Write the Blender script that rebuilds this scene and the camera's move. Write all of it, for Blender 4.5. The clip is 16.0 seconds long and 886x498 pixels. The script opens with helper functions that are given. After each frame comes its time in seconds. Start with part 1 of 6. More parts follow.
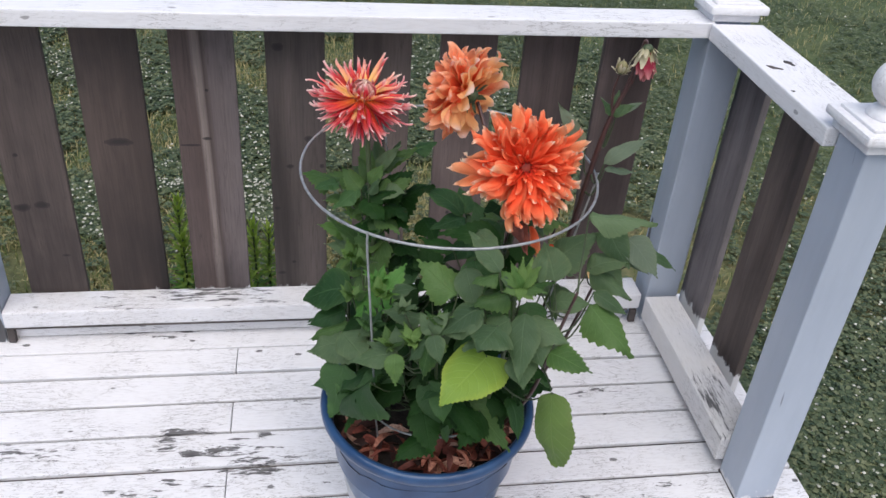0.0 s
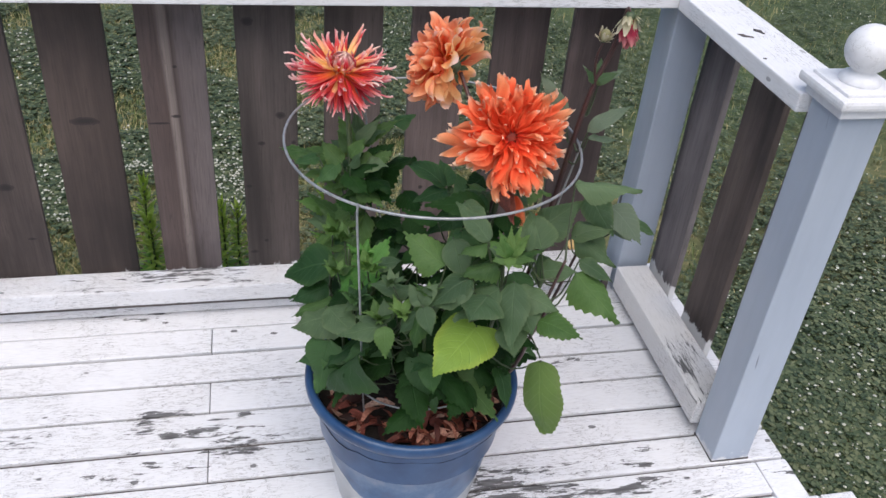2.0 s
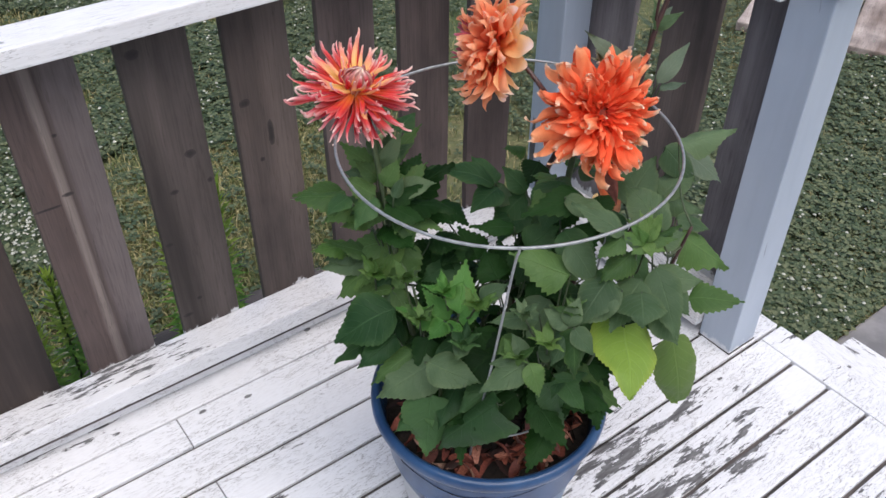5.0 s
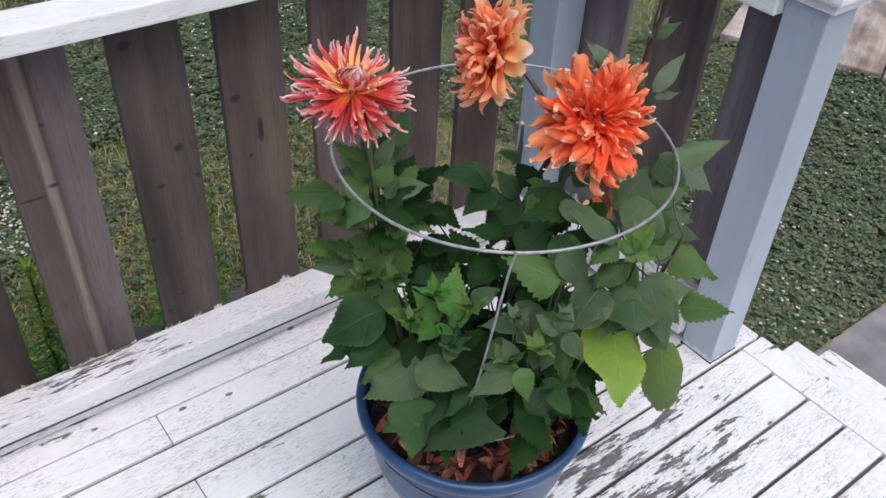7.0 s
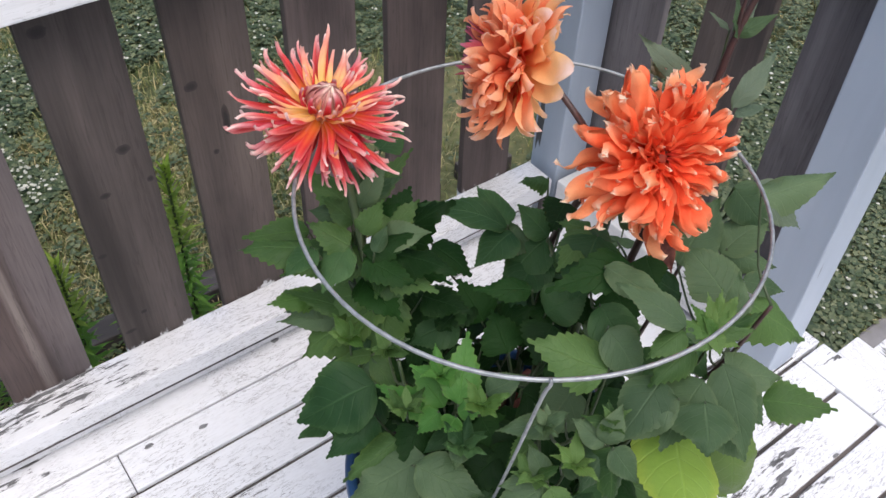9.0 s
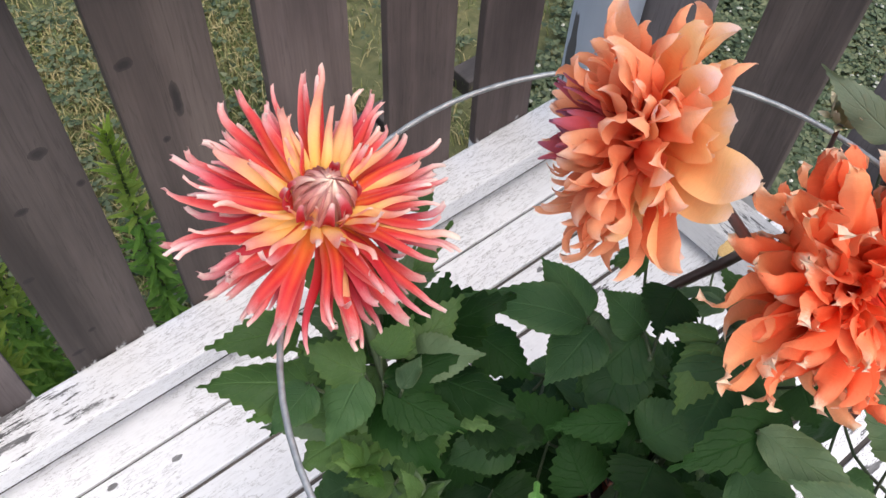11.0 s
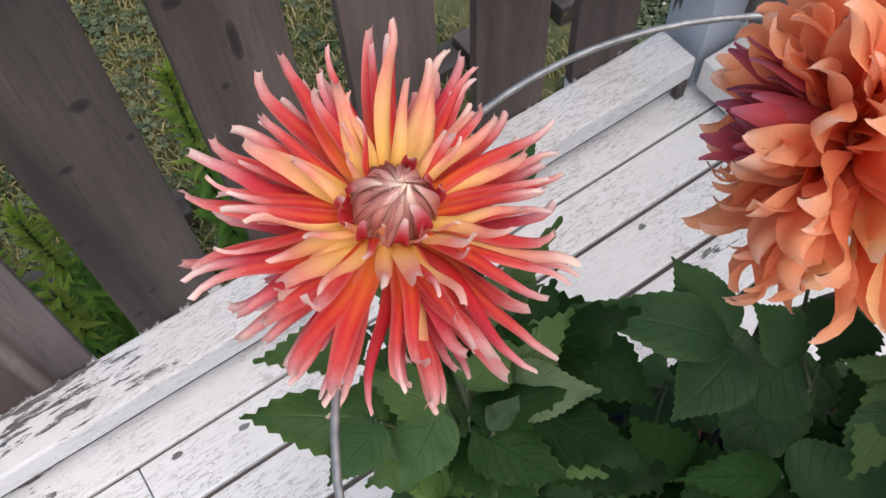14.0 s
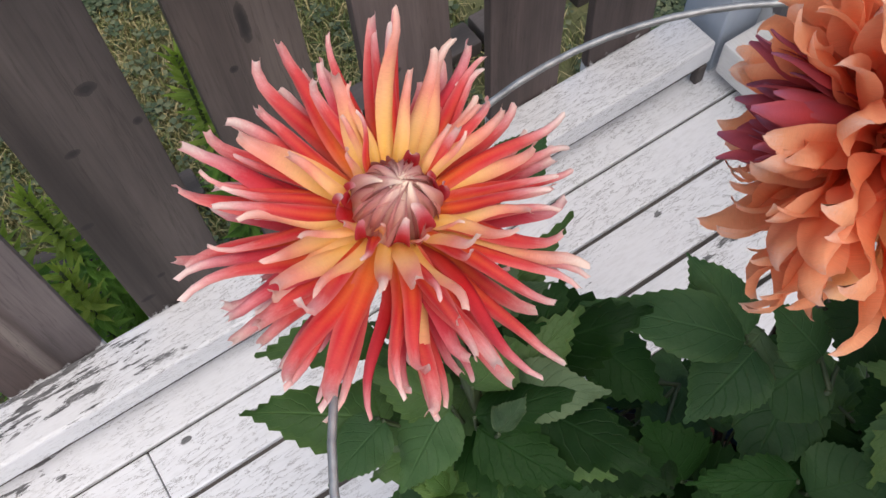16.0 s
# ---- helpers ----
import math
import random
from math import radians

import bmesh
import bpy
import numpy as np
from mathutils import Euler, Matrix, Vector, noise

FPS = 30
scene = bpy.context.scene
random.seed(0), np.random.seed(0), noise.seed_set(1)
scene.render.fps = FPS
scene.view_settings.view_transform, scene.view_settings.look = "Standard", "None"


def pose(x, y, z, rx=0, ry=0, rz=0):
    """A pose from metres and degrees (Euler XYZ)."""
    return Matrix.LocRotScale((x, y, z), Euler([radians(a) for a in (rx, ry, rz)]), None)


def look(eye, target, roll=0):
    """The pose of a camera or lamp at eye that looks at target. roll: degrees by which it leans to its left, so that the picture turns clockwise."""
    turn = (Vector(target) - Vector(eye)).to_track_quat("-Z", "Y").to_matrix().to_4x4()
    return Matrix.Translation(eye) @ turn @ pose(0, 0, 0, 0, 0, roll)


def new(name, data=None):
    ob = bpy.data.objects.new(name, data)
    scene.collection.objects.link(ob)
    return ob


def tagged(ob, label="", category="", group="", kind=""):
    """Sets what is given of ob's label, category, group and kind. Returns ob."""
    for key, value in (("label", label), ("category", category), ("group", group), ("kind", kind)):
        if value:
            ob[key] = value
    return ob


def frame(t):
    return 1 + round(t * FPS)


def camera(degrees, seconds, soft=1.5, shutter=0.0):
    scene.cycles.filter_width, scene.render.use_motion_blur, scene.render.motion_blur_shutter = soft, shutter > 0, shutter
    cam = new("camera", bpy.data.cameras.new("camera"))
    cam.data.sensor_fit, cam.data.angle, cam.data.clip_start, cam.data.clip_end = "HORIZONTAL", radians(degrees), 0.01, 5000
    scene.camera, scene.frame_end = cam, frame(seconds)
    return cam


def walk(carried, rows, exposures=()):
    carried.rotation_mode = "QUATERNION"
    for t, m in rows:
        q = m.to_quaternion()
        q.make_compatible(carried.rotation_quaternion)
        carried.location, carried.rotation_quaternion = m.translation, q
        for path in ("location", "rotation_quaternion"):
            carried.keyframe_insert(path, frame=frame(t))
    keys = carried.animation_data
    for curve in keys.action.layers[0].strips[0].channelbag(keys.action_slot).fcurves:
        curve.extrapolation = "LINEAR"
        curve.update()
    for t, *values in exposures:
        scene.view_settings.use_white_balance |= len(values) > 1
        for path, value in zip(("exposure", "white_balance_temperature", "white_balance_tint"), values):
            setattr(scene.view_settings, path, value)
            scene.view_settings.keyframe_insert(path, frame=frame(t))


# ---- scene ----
cam = camera(54.22, 16.0)
ROWS = [
    (0.0, -0.3583, -1.2992, 1.5343, 56.073, -3.872, -7.767),
    (0.5, -0.3669, -1.3119, 1.5328, 55.511, -3.388, -8.829),
    (1.0, -0.3675, -1.3131, 1.5272, 55.353, -3.17, -7.848),
    (1.5, -0.3666, -1.3178, 1.524, 56.138, -3.08, -8.015),
    (2.0, -0.4113, -1.2979, 1.5194, 54.958, -4.451, -11.053),
    (2.5, -0.5851, -1.2365, 1.5193, 55.055, -2.023, -15.838),
    (3.0, -0.7263, -1.1581, 1.5158, 54.231, -0.69, -20.175),
    (3.5, -0.7024, -1.0637, 1.4952, 53.655, -1.227, -22.998),
    (4.0, -0.7269, -0.9518, 1.4956, 52.276, -0.934, -29.464),
    (4.5, -0.8211, -0.8491, 1.505, 50.87, 0.519, -36.301),
    (7.0, -0.8518, -0.8219, 1.5027, 50.872, -2.611, -36.853),
    (7.5, -0.8571, -0.7947, 1.4889, 49.938, -1.153, -38.292),
    (8.0, -0.7525, -0.7446, 1.4651, 48.099, -1.724, -36.494),
    (8.5, -0.654, -0.6708, 1.4681, 46.783, -1.525, -31.878),
    (9.0, -0.6241, -0.535, 1.4368, 45.026, -1.744, -36.614),
    (9.5, -0.62, -0.3927, 1.4166, 43.834, -0.095, -41.205),
    (10.0, -0.5472, -0.3096, 1.3949, 41.575, -2.192, -39.188),
    (12.5, -0.3837, -0.0839, 1.2764, 29.777, 1.595, -37.628),
    (13.0, -0.3686, -0.0866, 1.268, 30.16, 1.571, -35.839),
    (13.5, -0.3668, -0.0819, 1.2558, 30.261, 1.029, -35.847),
    (14.0, -0.3619, -0.074, 1.2442, 30.289, 1.987, -34.776),
    (14.5, -0.3585, -0.0692, 1.2351, 29.811, 1.704, -34.751),
    (15.0, -0.3546, -0.0679, 1.2342, 29.733, 2.17, -34.516),
    (15.5, -0.3524, -0.069, 1.2332, 28.834, 2.87, -33.905),
    (16.0, -0.3484, -0.0636, 1.2333, 29.039, 2.604, -33.79),
]
EXPOSURES = ((0.0, 0.0, 6500), (4.5, 0.06, 6500), (7.0, -0.02, 6500), (8.3, 0.0, 6500), (9.0, 0.18, 6550), (9.5, 0.46, 6600), (10.2, 0.46, 6650), (12.3, 0.05, 6750), (16.0, -0.05, 6750))
walk(cam, [(t, pose(x, y, z, rx, ry, rz)) for t, x, y, z, rx, ry, rz in ROWS], [(t, round(e + 0.79, 3), k, 10) for t, e, k in EXPOSURES])
SKY, SUN = 0.1, 1.6

# ---- light: overcast sky with a broad, weak sun ----
world = bpy.data.worlds.new("sky_world")
scene.world = world
world.use_nodes = True
wt = world.node_tree
sky = wt.nodes.new("ShaderNodeTexSky")
sky.sky_type = "NISHITA"
sky.sun_disc = False
sky.sun_elevation, sky.sun_rotation = radians(58), radians(150)
sky.air_density, sky.dust_density, sky.ozone_density = 1.0, 3.0, 1.5
wt.nodes["Background"].inputs["Strength"].default_value = SKY
wt.links.new(sky.outputs[0], wt.nodes["Background"].inputs["Color"])
sun = new("sun", bpy.data.lights.new("sun", "SUN"))
sun.data.energy, sun.data.angle, sun.data.color = SUN, radians(60), (1.0, 0.97, 0.93)
sun.matrix_world = look((-1.2, -1.6, 4.0), (0, 0.2, 0))


# ---- materials ----
def material(name):
    m = bpy.data.materials.new(name)
    m.use_nodes = True
    return m, m.node_tree.nodes, m.node_tree.links, m.node_tree.nodes["Principled BSDF"]


def node(nodes, kind, **values):
    n = nodes.new(kind)
    for k, v in values.items():
        n.inputs[k].default_value = v
    return n


def ramp(nodes, links, source, stops):
    n = nodes.new("ShaderNodeValToRGB")
    e = n.color_ramp.elements
    while len(e) < len(stops):
        e.new(0.5)
    for el, (p, c) in zip(e, stops):
        el.position, el.color = p, (c[0], c[1], c[2], 1) if isinstance(c, tuple) else (c, c, c, 1)
    links.new(source, n.inputs[0])
    return n.outputs[0]


def mixed(nodes, links, fac, a, b, mode="MIX"):
    n = nodes.new("ShaderNodeMix")
    n.data_type, n.blend_type = "RGBA", mode
    for sock, v in ((n.inputs[0], fac), (n.inputs[6], a), (n.inputs[7], b)):
        if isinstance(v, (int, float)):
            sock.default_value = v
        elif isinstance(v, tuple):
            sock.default_value = (*v, 1)
        else:
            links.new(v, sock)
    return n.outputs[2]


def maths(nodes, links, op, a, b=0.0, clamp=False):
    n = nodes.new("ShaderNodeMath")
    n.operation, n.use_clamp = op, clamp
    for sock, v in zip(n.inputs, (a, b)):
        if isinstance(v, (int, float)):
            sock.default_value = v
        else:
            links.new(v, sock)
    return n.outputs[0]


def noise_at(nodes, links, scale, detail=4, size=(1, 1, 1), rough=0.55, coords="Object", shift=0.0):
    """Noise in metres, stretched by size, shifted for each object."""
    if coords == "Position":
        src = nodes.new("ShaderNodeNewGeometry").outputs["Position"]
    else:
        src = nodes.new("ShaderNodeTexCoord").outputs[coords]
    mp = nodes.new("ShaderNodeMapping")
    mp.inputs["Scale"].default_value = size
    links.new(src, mp.inputs[0])
    if shift:
        info = nodes.new("ShaderNodeObjectInfo")
        off = maths(nodes, links, "MULTIPLY", info.outputs["Random"], shift)
        links.new(off, mp.inputs["Location"])
    t = node(nodes, "ShaderNodeTexNoise", Scale=scale, Detail=detail, Roughness=rough)
    links.new(mp.outputs[0], t.inputs[0])
    return t.outputs[0]


def bumped(nodes, links, bsdf, height, strength, distance):
    b = node(nodes, "ShaderNodeBump", Strength=strength, Distance=distance)
    links.new(height, b.inputs["Height"])
    links.new(b.outputs[0], bsdf.inputs["Normal"])


def peeling_paint(name, grain=(2.2, 14, 14), wear=0.0, paint=(0.685, 0.685, 0.715), dirt=0.5, tread=0.0, cracks=0.5, chips=0.0):
    """White paint that flakes off along the grain and bares grey wood; the grain runs along x for (low, high, high)."""
    m, ns, ls, b = material(name)
    broad = noise_at(ns, ls, 2.6, 3, tuple(0.6 if g == min(grain) else 1.6 for g in grain), coords="Position")
    flakes = noise_at(ns, ls, 3.0, 8, grain, 0.70, coords="Position")
    fine = noise_at(ns, ls, 11.0, 4, grain, 0.6, coords="Position")
    shred = noise_at(ns, ls, 8.5, 6, grain, 0.75, coords="Position")
    both = maths(ns, ls, "ADD", maths(ns, ls, "MULTIPLY", flakes, 0.44), maths(ns, ls, "MULTIPLY", broad, 0.62))
    both = maths(ns, ls, "ADD", both, maths(ns, ls, "MULTIPLY", shred, 0.22))
    if tread:
        sep = ns.new("ShaderNodeSeparateXYZ")
        ls.new(ns.new("ShaderNodeNewGeometry").outputs["Position"], sep.inputs[0])
        way = ramp(ns, ls, maths(ns, ls, "MULTIPLY", sep.outputs[1], -1.0), [(0.10, 0.0), (0.24, 1.0)])
        aside = ramp(ns, ls, maths(ns, ls, "ABSOLUTE", maths(ns, ls, "SUBTRACT", sep.outputs[0], 0.33)), [(0.16, 1.0), (0.40, 0.0)])
        both = maths(ns, ls, "ADD", both, maths(ns, ls, "MULTIPLY", maths(ns, ls, "MULTIPLY", way, aside), tread))
        clean = ramp(ns, ls, sep.outputs[0], [(0.52, 0.0), (0.66, 1.0)])
        both = maths(ns, ls, "SUBTRACT", both, maths(ns, ls, "MULTIPLY", clean, 0.035))
    bare = ramp(ns, ls, maths(ns, ls, "ADD", both, wear), [(0.739, 0.0), (0.745, 1.0)])
    vo = node(ns, "ShaderNodeTexVoronoi", Scale=1.0)
    mp = ns.new("ShaderNodeMapping")
    mp.inputs["Scale"].default_value = tuple(8.5 if g == min(grain) else 16.0 for g in grain)
    ls.new(ns.new("ShaderNodeNewGeometry").outputs["Position"], mp.inputs[0])
    ls.new(mp.outputs[0], vo.inputs["Vector"])
    chip = maths(ns, ls, "ADD", vo.outputs["Distance"], maths(ns, ls, "MULTIPLY", fine, 0.16))
    bare = maths(ns, ls, "MAXIMUM", bare, maths(ns, ls, "MULTIPLY", ramp(ns, ls, chip, [(0.155, 1.0), (0.161, 0.0)]), chips))
    wood = ramp(ns, ls, noise_at(ns, ls, 9, 5, grain, coords="Position"), [(0.3, (0.055, 0.053, 0.055)), (0.7, (0.185, 0.18, 0.185))])
    grime = ramp(ns, ls, noise_at(ns, ls, 4, 6, (1, 1, 1), 0.7, coords="Position"), [(0.35, (0.66, 0.65, 0.66)), (0.7, paint)])
    grime = mixed(ns, ls, dirt, paint, grime)
    streak = ramp(ns, ls, noise_at(ns, ls, 16, 4, grain, coords="Position"), [(0.3, (0.78, 0.77, 0.76)), (0.55, (1, 1, 1))])
    coat = mixed(ns, ls, 0.4, grime, streak, "MULTIPLY")
    split = maths(ns, ls, "ABSOLUTE", maths(ns, ls, "SUBTRACT", noise_at(ns, ls, 7.0, 5, grain, 0.62, coords="Position"), 0.5))
    where = ramp(ns, ls, noise_at(ns, ls, 5.0, 3, (1, 1, 1), 0.6, coords="Position"), [(0.40, 0.0), (0.54, 1.0)])
    split = maths(ns, ls, "MULTIPLY", maths(ns, ls, "MULTIPLY", ramp(ns, ls, split, [(0.004, 1.0), (0.016, 0.0)]), where), cracks)
    coat = mixed(ns, ls, split, coat, (0.22, 0.21, 0.21))
    ls.new(mixed(ns, ls, bare, coat, wood), b.inputs["Base Color"])
    ls.new(ramp(ns, ls, bare, [(0.0, 0.48), (1.0, 0.85)]), b.inputs["Roughness"])
    h = maths(ns, ls, "SUBTRACT", maths(ns, ls, "SUBTRACT", maths(ns, ls, "MULTIPLY", fine, 0.35), bare), maths(ns, ls, "MULTIPLY", split, 0.6))
    bumped(ns, ls, b, h, 0.45, 0.0012)
    return m


DECK = peeling_paint("deck_paint", (3.0, 15, 15), 0.003, tread=0.075, cracks=0.85, chips=0.9)
DECK_WORN = peeling_paint("deck_paint_worn", (3.0, 15, 15), 0.017, tread=0.072, cracks=0.9, chips=0.95)
STEP = peeling_paint("step_paint", (15, 2.6, 15), 0.030, chips=0.9)
RAIL = peeling_paint("rail_paint", (2.0, 14, 14), -0.05, cracks=0.7, chips=0.6)
RAIL_Y = peeling_paint("side_rail_paint", (14, 2.0, 14), -0.05, cracks=0.7, chips=0.6)
PLATE_X = peeling_paint("plate_paint", (4.0, 26, 26), -0.035, dirt=0.9, cracks=1.0, chips=0.7)
PLATE_Y = peeling_paint("side_plate_paint", (22, 2.4, 22), 0.022, (0.60, 0.585, 0.57), 1.0, cracks=1.0)
CAP = peeling_paint("cap_paint", (5, 5, 5), -0.09)


def post_paint():
    m, ns, ls, b = material("post_paint")
    blot = ramp(ns, ls, noise_at(ns, ls, 3, 5, (1, 1, 0.4), 0.6, coords="Position"), [(0.3, (0.30, 0.345, 0.42)), (0.7, (0.40, 0.445, 0.52))])
    run = noise_at(ns, ls, 14, 5, (1, 1, 0.12), 0.6, coords="Position")
    col = mixed(ns, ls, 0.5, blot, ramp(ns, ls, run, [(0.3, (0.80, 0.80, 0.80)), (0.6, (1, 1, 1))]), "MULTIPLY")
    crack = ramp(ns, ls, noise_at(ns, ls, 12, 3, (1.4, 1.4, 0.16), 0.6, coords="Position"), [(0.665, 0.0), (0.675, 1.0)])
    sep = ns.new("ShaderNodeSeparateXYZ")
    ls.new(ns.new("ShaderNodeNewGeometry").outputs["Position"], sep.inputs[0])
    edge = maths(ns, ls, "ADD", sep.outputs[2], maths(ns, ls, "MULTIPLY", maths(ns, ls, "SUBTRACT", noise_at(ns, ls, 45, 5, (1, 1, 0.6), 0.7, coords="Position"), 0.5), 0.09))
    col = mixed(ns, ls, ramp(ns, ls, edge, [(0.008, 1.0), (0.014, 0.0)]), col, (0.62, 0.63, 0.65))
    ls.new(mixed(ns, ls, crack, col, (0.07, 0.07, 0.075)), b.inputs["Base Color"])
    b.inputs["Roughness"].default_value = 0.5
    bumped(ns, ls, b, maths(ns, ls, "SUBTRACT", run, crack), 0.25, 0.001)
    return m


# knots and nail marks of the back pickets: x, z, half width, half height
KNOTS = ((-1.062, 0.360, 0.020, 0.011), (-1.015, 0.367, 0.018, 0.010), (-1.051, 0.506, 0.006, 0.005), (-0.984, 0.215, 0.010, 0.004), (-0.810, 0.540, 0.034, 0.010), (-0.605, 0.549, 0.012, 0.005), (-0.645, 0.531, 0.026, 0.003), (-0.596, 0.675, 0.005, 0.004),
         (-0.360, 0.547, 0.012, 0.010), (-0.408, 0.472, 0.009, 0.006), (-0.330, 0.472, 0.006, 0.006), (-0.444, 0.350, 0.009, 0.005), (-0.428, 0.784, 0.014, 0.010), (-0.440, 0.145, 0.011, 0.005), (-0.407, 0.180, 0.006, 0.005), (-0.229, 0.618, 0.012, 0.009), (-0.208, 0.475, 0.006, 0.006), (-0.180, 0.530, 0.007, 0.034), (0.000, 0.330, 0.006, 0.006), (0.060, 0.300, 0.007, 0.005))


def weathered_wood(name, dark, light, grain=(9, 9, 0.9), knots=True, heart=None):
    """Grey-brown bare wood. heart: where a board's pale and brown heartwood stripes run (x, width)."""
    m, ns, ls, b = material(name)
    g1 = noise_at(ns, ls, 1.7, 5, grain, 0.5, shift=7.0)
    g2 = noise_at(ns, ls, 22.0, 4, grain, 0.6, shift=3.0)
    g3 = noise_at(ns, ls, 2.2, 2, (1.6, 1.6, 0.6), 0.5, shift=9.0)
    v = maths(ns, ls, "ADD", maths(ns, ls, "MULTIPLY", g1, 0.52), maths(ns, ls, "MULTIPLY", g3, 0.48))
    col = ramp(ns, ls, v, [(0.38, dark), (0.50, tuple((a + c) / 2 for a, c in zip(dark, light))), (0.62, light)])
    info = ns.new("ShaderNodeObjectInfo")
    if heart:
        sep = ns.new("ShaderNodeSeparateXYZ")
        ls.new(ns.new("ShaderNodeNewGeometry").outputs["Position"], sep.inputs[0])
        u = maths(ns, ls, "DIVIDE", maths(ns, ls, "SUBTRACT", sep.outputs[0], heart[0]), heart[1])
        u = maths(ns, ls, "ADD", u, maths(ns, ls, "MULTIPLY", maths(ns, ls, "SUBTRACT", g1, 0.5), 0.22))
        u = maths(ns, ls, "ADD", u, maths(ns, ls, "MULTIPLY", sep.outputs[2], 0.16))
        tone = ramp(ns, ls, u, [(0.10, (0.085, 0.060, 0.054)), (0.40, (0.080, 0.056, 0.050)), (0.47, (0.26, 0.225, 0.205)), (0.55, (0.20, 0.17, 0.155)), (0.60, (0.055, 0.038, 0.034)), (0.70, (0.122, 0.104, 0.104)), (1.0, (0.135, 0.118, 0.12))])
        col = mixed(ns, ls, 0.7, col, tone)
    col = mixed(ns, ls, 0.38, col, ramp(ns, ls, g2, [(0.3, (0.48, 0.45, 0.43)), (0.62, (1.1, 1.08, 1.06))]), "MULTIPLY")
    blot = noise_at(ns, ls, 6.0, 4, (1.0, 1.0, 0.45), 0.6, shift=13.0)
    col = mixed(ns, ls, 0.7, col, ramp(ns, ls, blot, [(0.34, (0.50, 0.50, 0.52)), (0.52, (1.0, 1.0, 1.0)), (0.70, (1.3, 1.3, 1.26))]), "MULTIPLY")
    rift = maths(ns, ls, "ABSOLUTE", maths(ns, ls, "SUBTRACT", noise_at(ns, ls, 4.5, 4, grain, 0.6, shift=11.0), 0.52))
    col = mixed(ns, ls, maths(ns, ls, "MULTIPLY", ramp(ns, ls, rift, [(0.003, 1.0), (0.014, 0.0)]), 0.32), col, (0.020, 0.014, 0.012))
    col = mixed(ns, ls, 1.0, col, ramp(ns, ls, info.outputs["Random"], [(0.0, (0.84, 0.80, 0.80)), (1.0, (1.12, 1.1, 1.12))]), "MULTIPLY")
    if knots:
        place = ns.new("ShaderNodeNewGeometry").outputs["Position"]
        wobble = maths(ns, ls, "MULTIPLY", maths(ns, ls, "SUBTRACT", noise_at(ns, ls, 60, 3, (1, 1, 1), 0.6, coords="Position"), 0.5), 0.9)
        near = 9.0
        for x, z, w, h in KNOTS:
            off = ns.new("ShaderNodeVectorMath")
            off.operation = "MULTIPLY_ADD"
            ls.new(place, off.inputs[0])
            off.inputs[1].default_value = (1 / w, 0, 1 / h)
            off.inputs[2].default_value = (-x / w, 0, -z / h)
            size = ns.new("ShaderNodeVectorMath")
            size.operation = "LENGTH"
            ls.new(off.outputs[0], size.inputs[0])
            near = maths(ns, ls, "MINIMUM", size.outputs["Value"], near)
        near = maths(ns, ls, "ADD", near, wobble)
        col = mixed(ns, ls, maths(ns, ls, "MULTIPLY", ramp(ns, ls, near, [(0.40, 1.0), (1.0, 0.5), (2.6, 0.0)]), 0.9), col, (0.010, 0.008, 0.008))
    if knots:
        low = ns.new("ShaderNodeSeparateXYZ")
        ls.new(ns.new("ShaderNodeNewGeometry").outputs["Position"], low.inputs[0])
        smear = maths(ns, ls, "ADD", low.outputs[2], maths(ns, ls, "MULTIPLY", maths(ns, ls, "SUBTRACT", noise_at(ns, ls, 30, 5, (1, 1, 0.5), 0.7, coords="Position"), 0.5), 0.11))
        col = mixed(ns, ls, ramp(ns, ls, smear, [(0.089, 1.0), (0.095, 0.0)]), col, (0.66, 0.66, 0.67))
    ls.new(col, b.inputs["Base Color"])
    b.inputs["Roughness"].default_value = 0.75
    bumped(ns, ls, b, maths(ns, ls, "ADD", g1, g2), 0.35, 0.002)
    return m


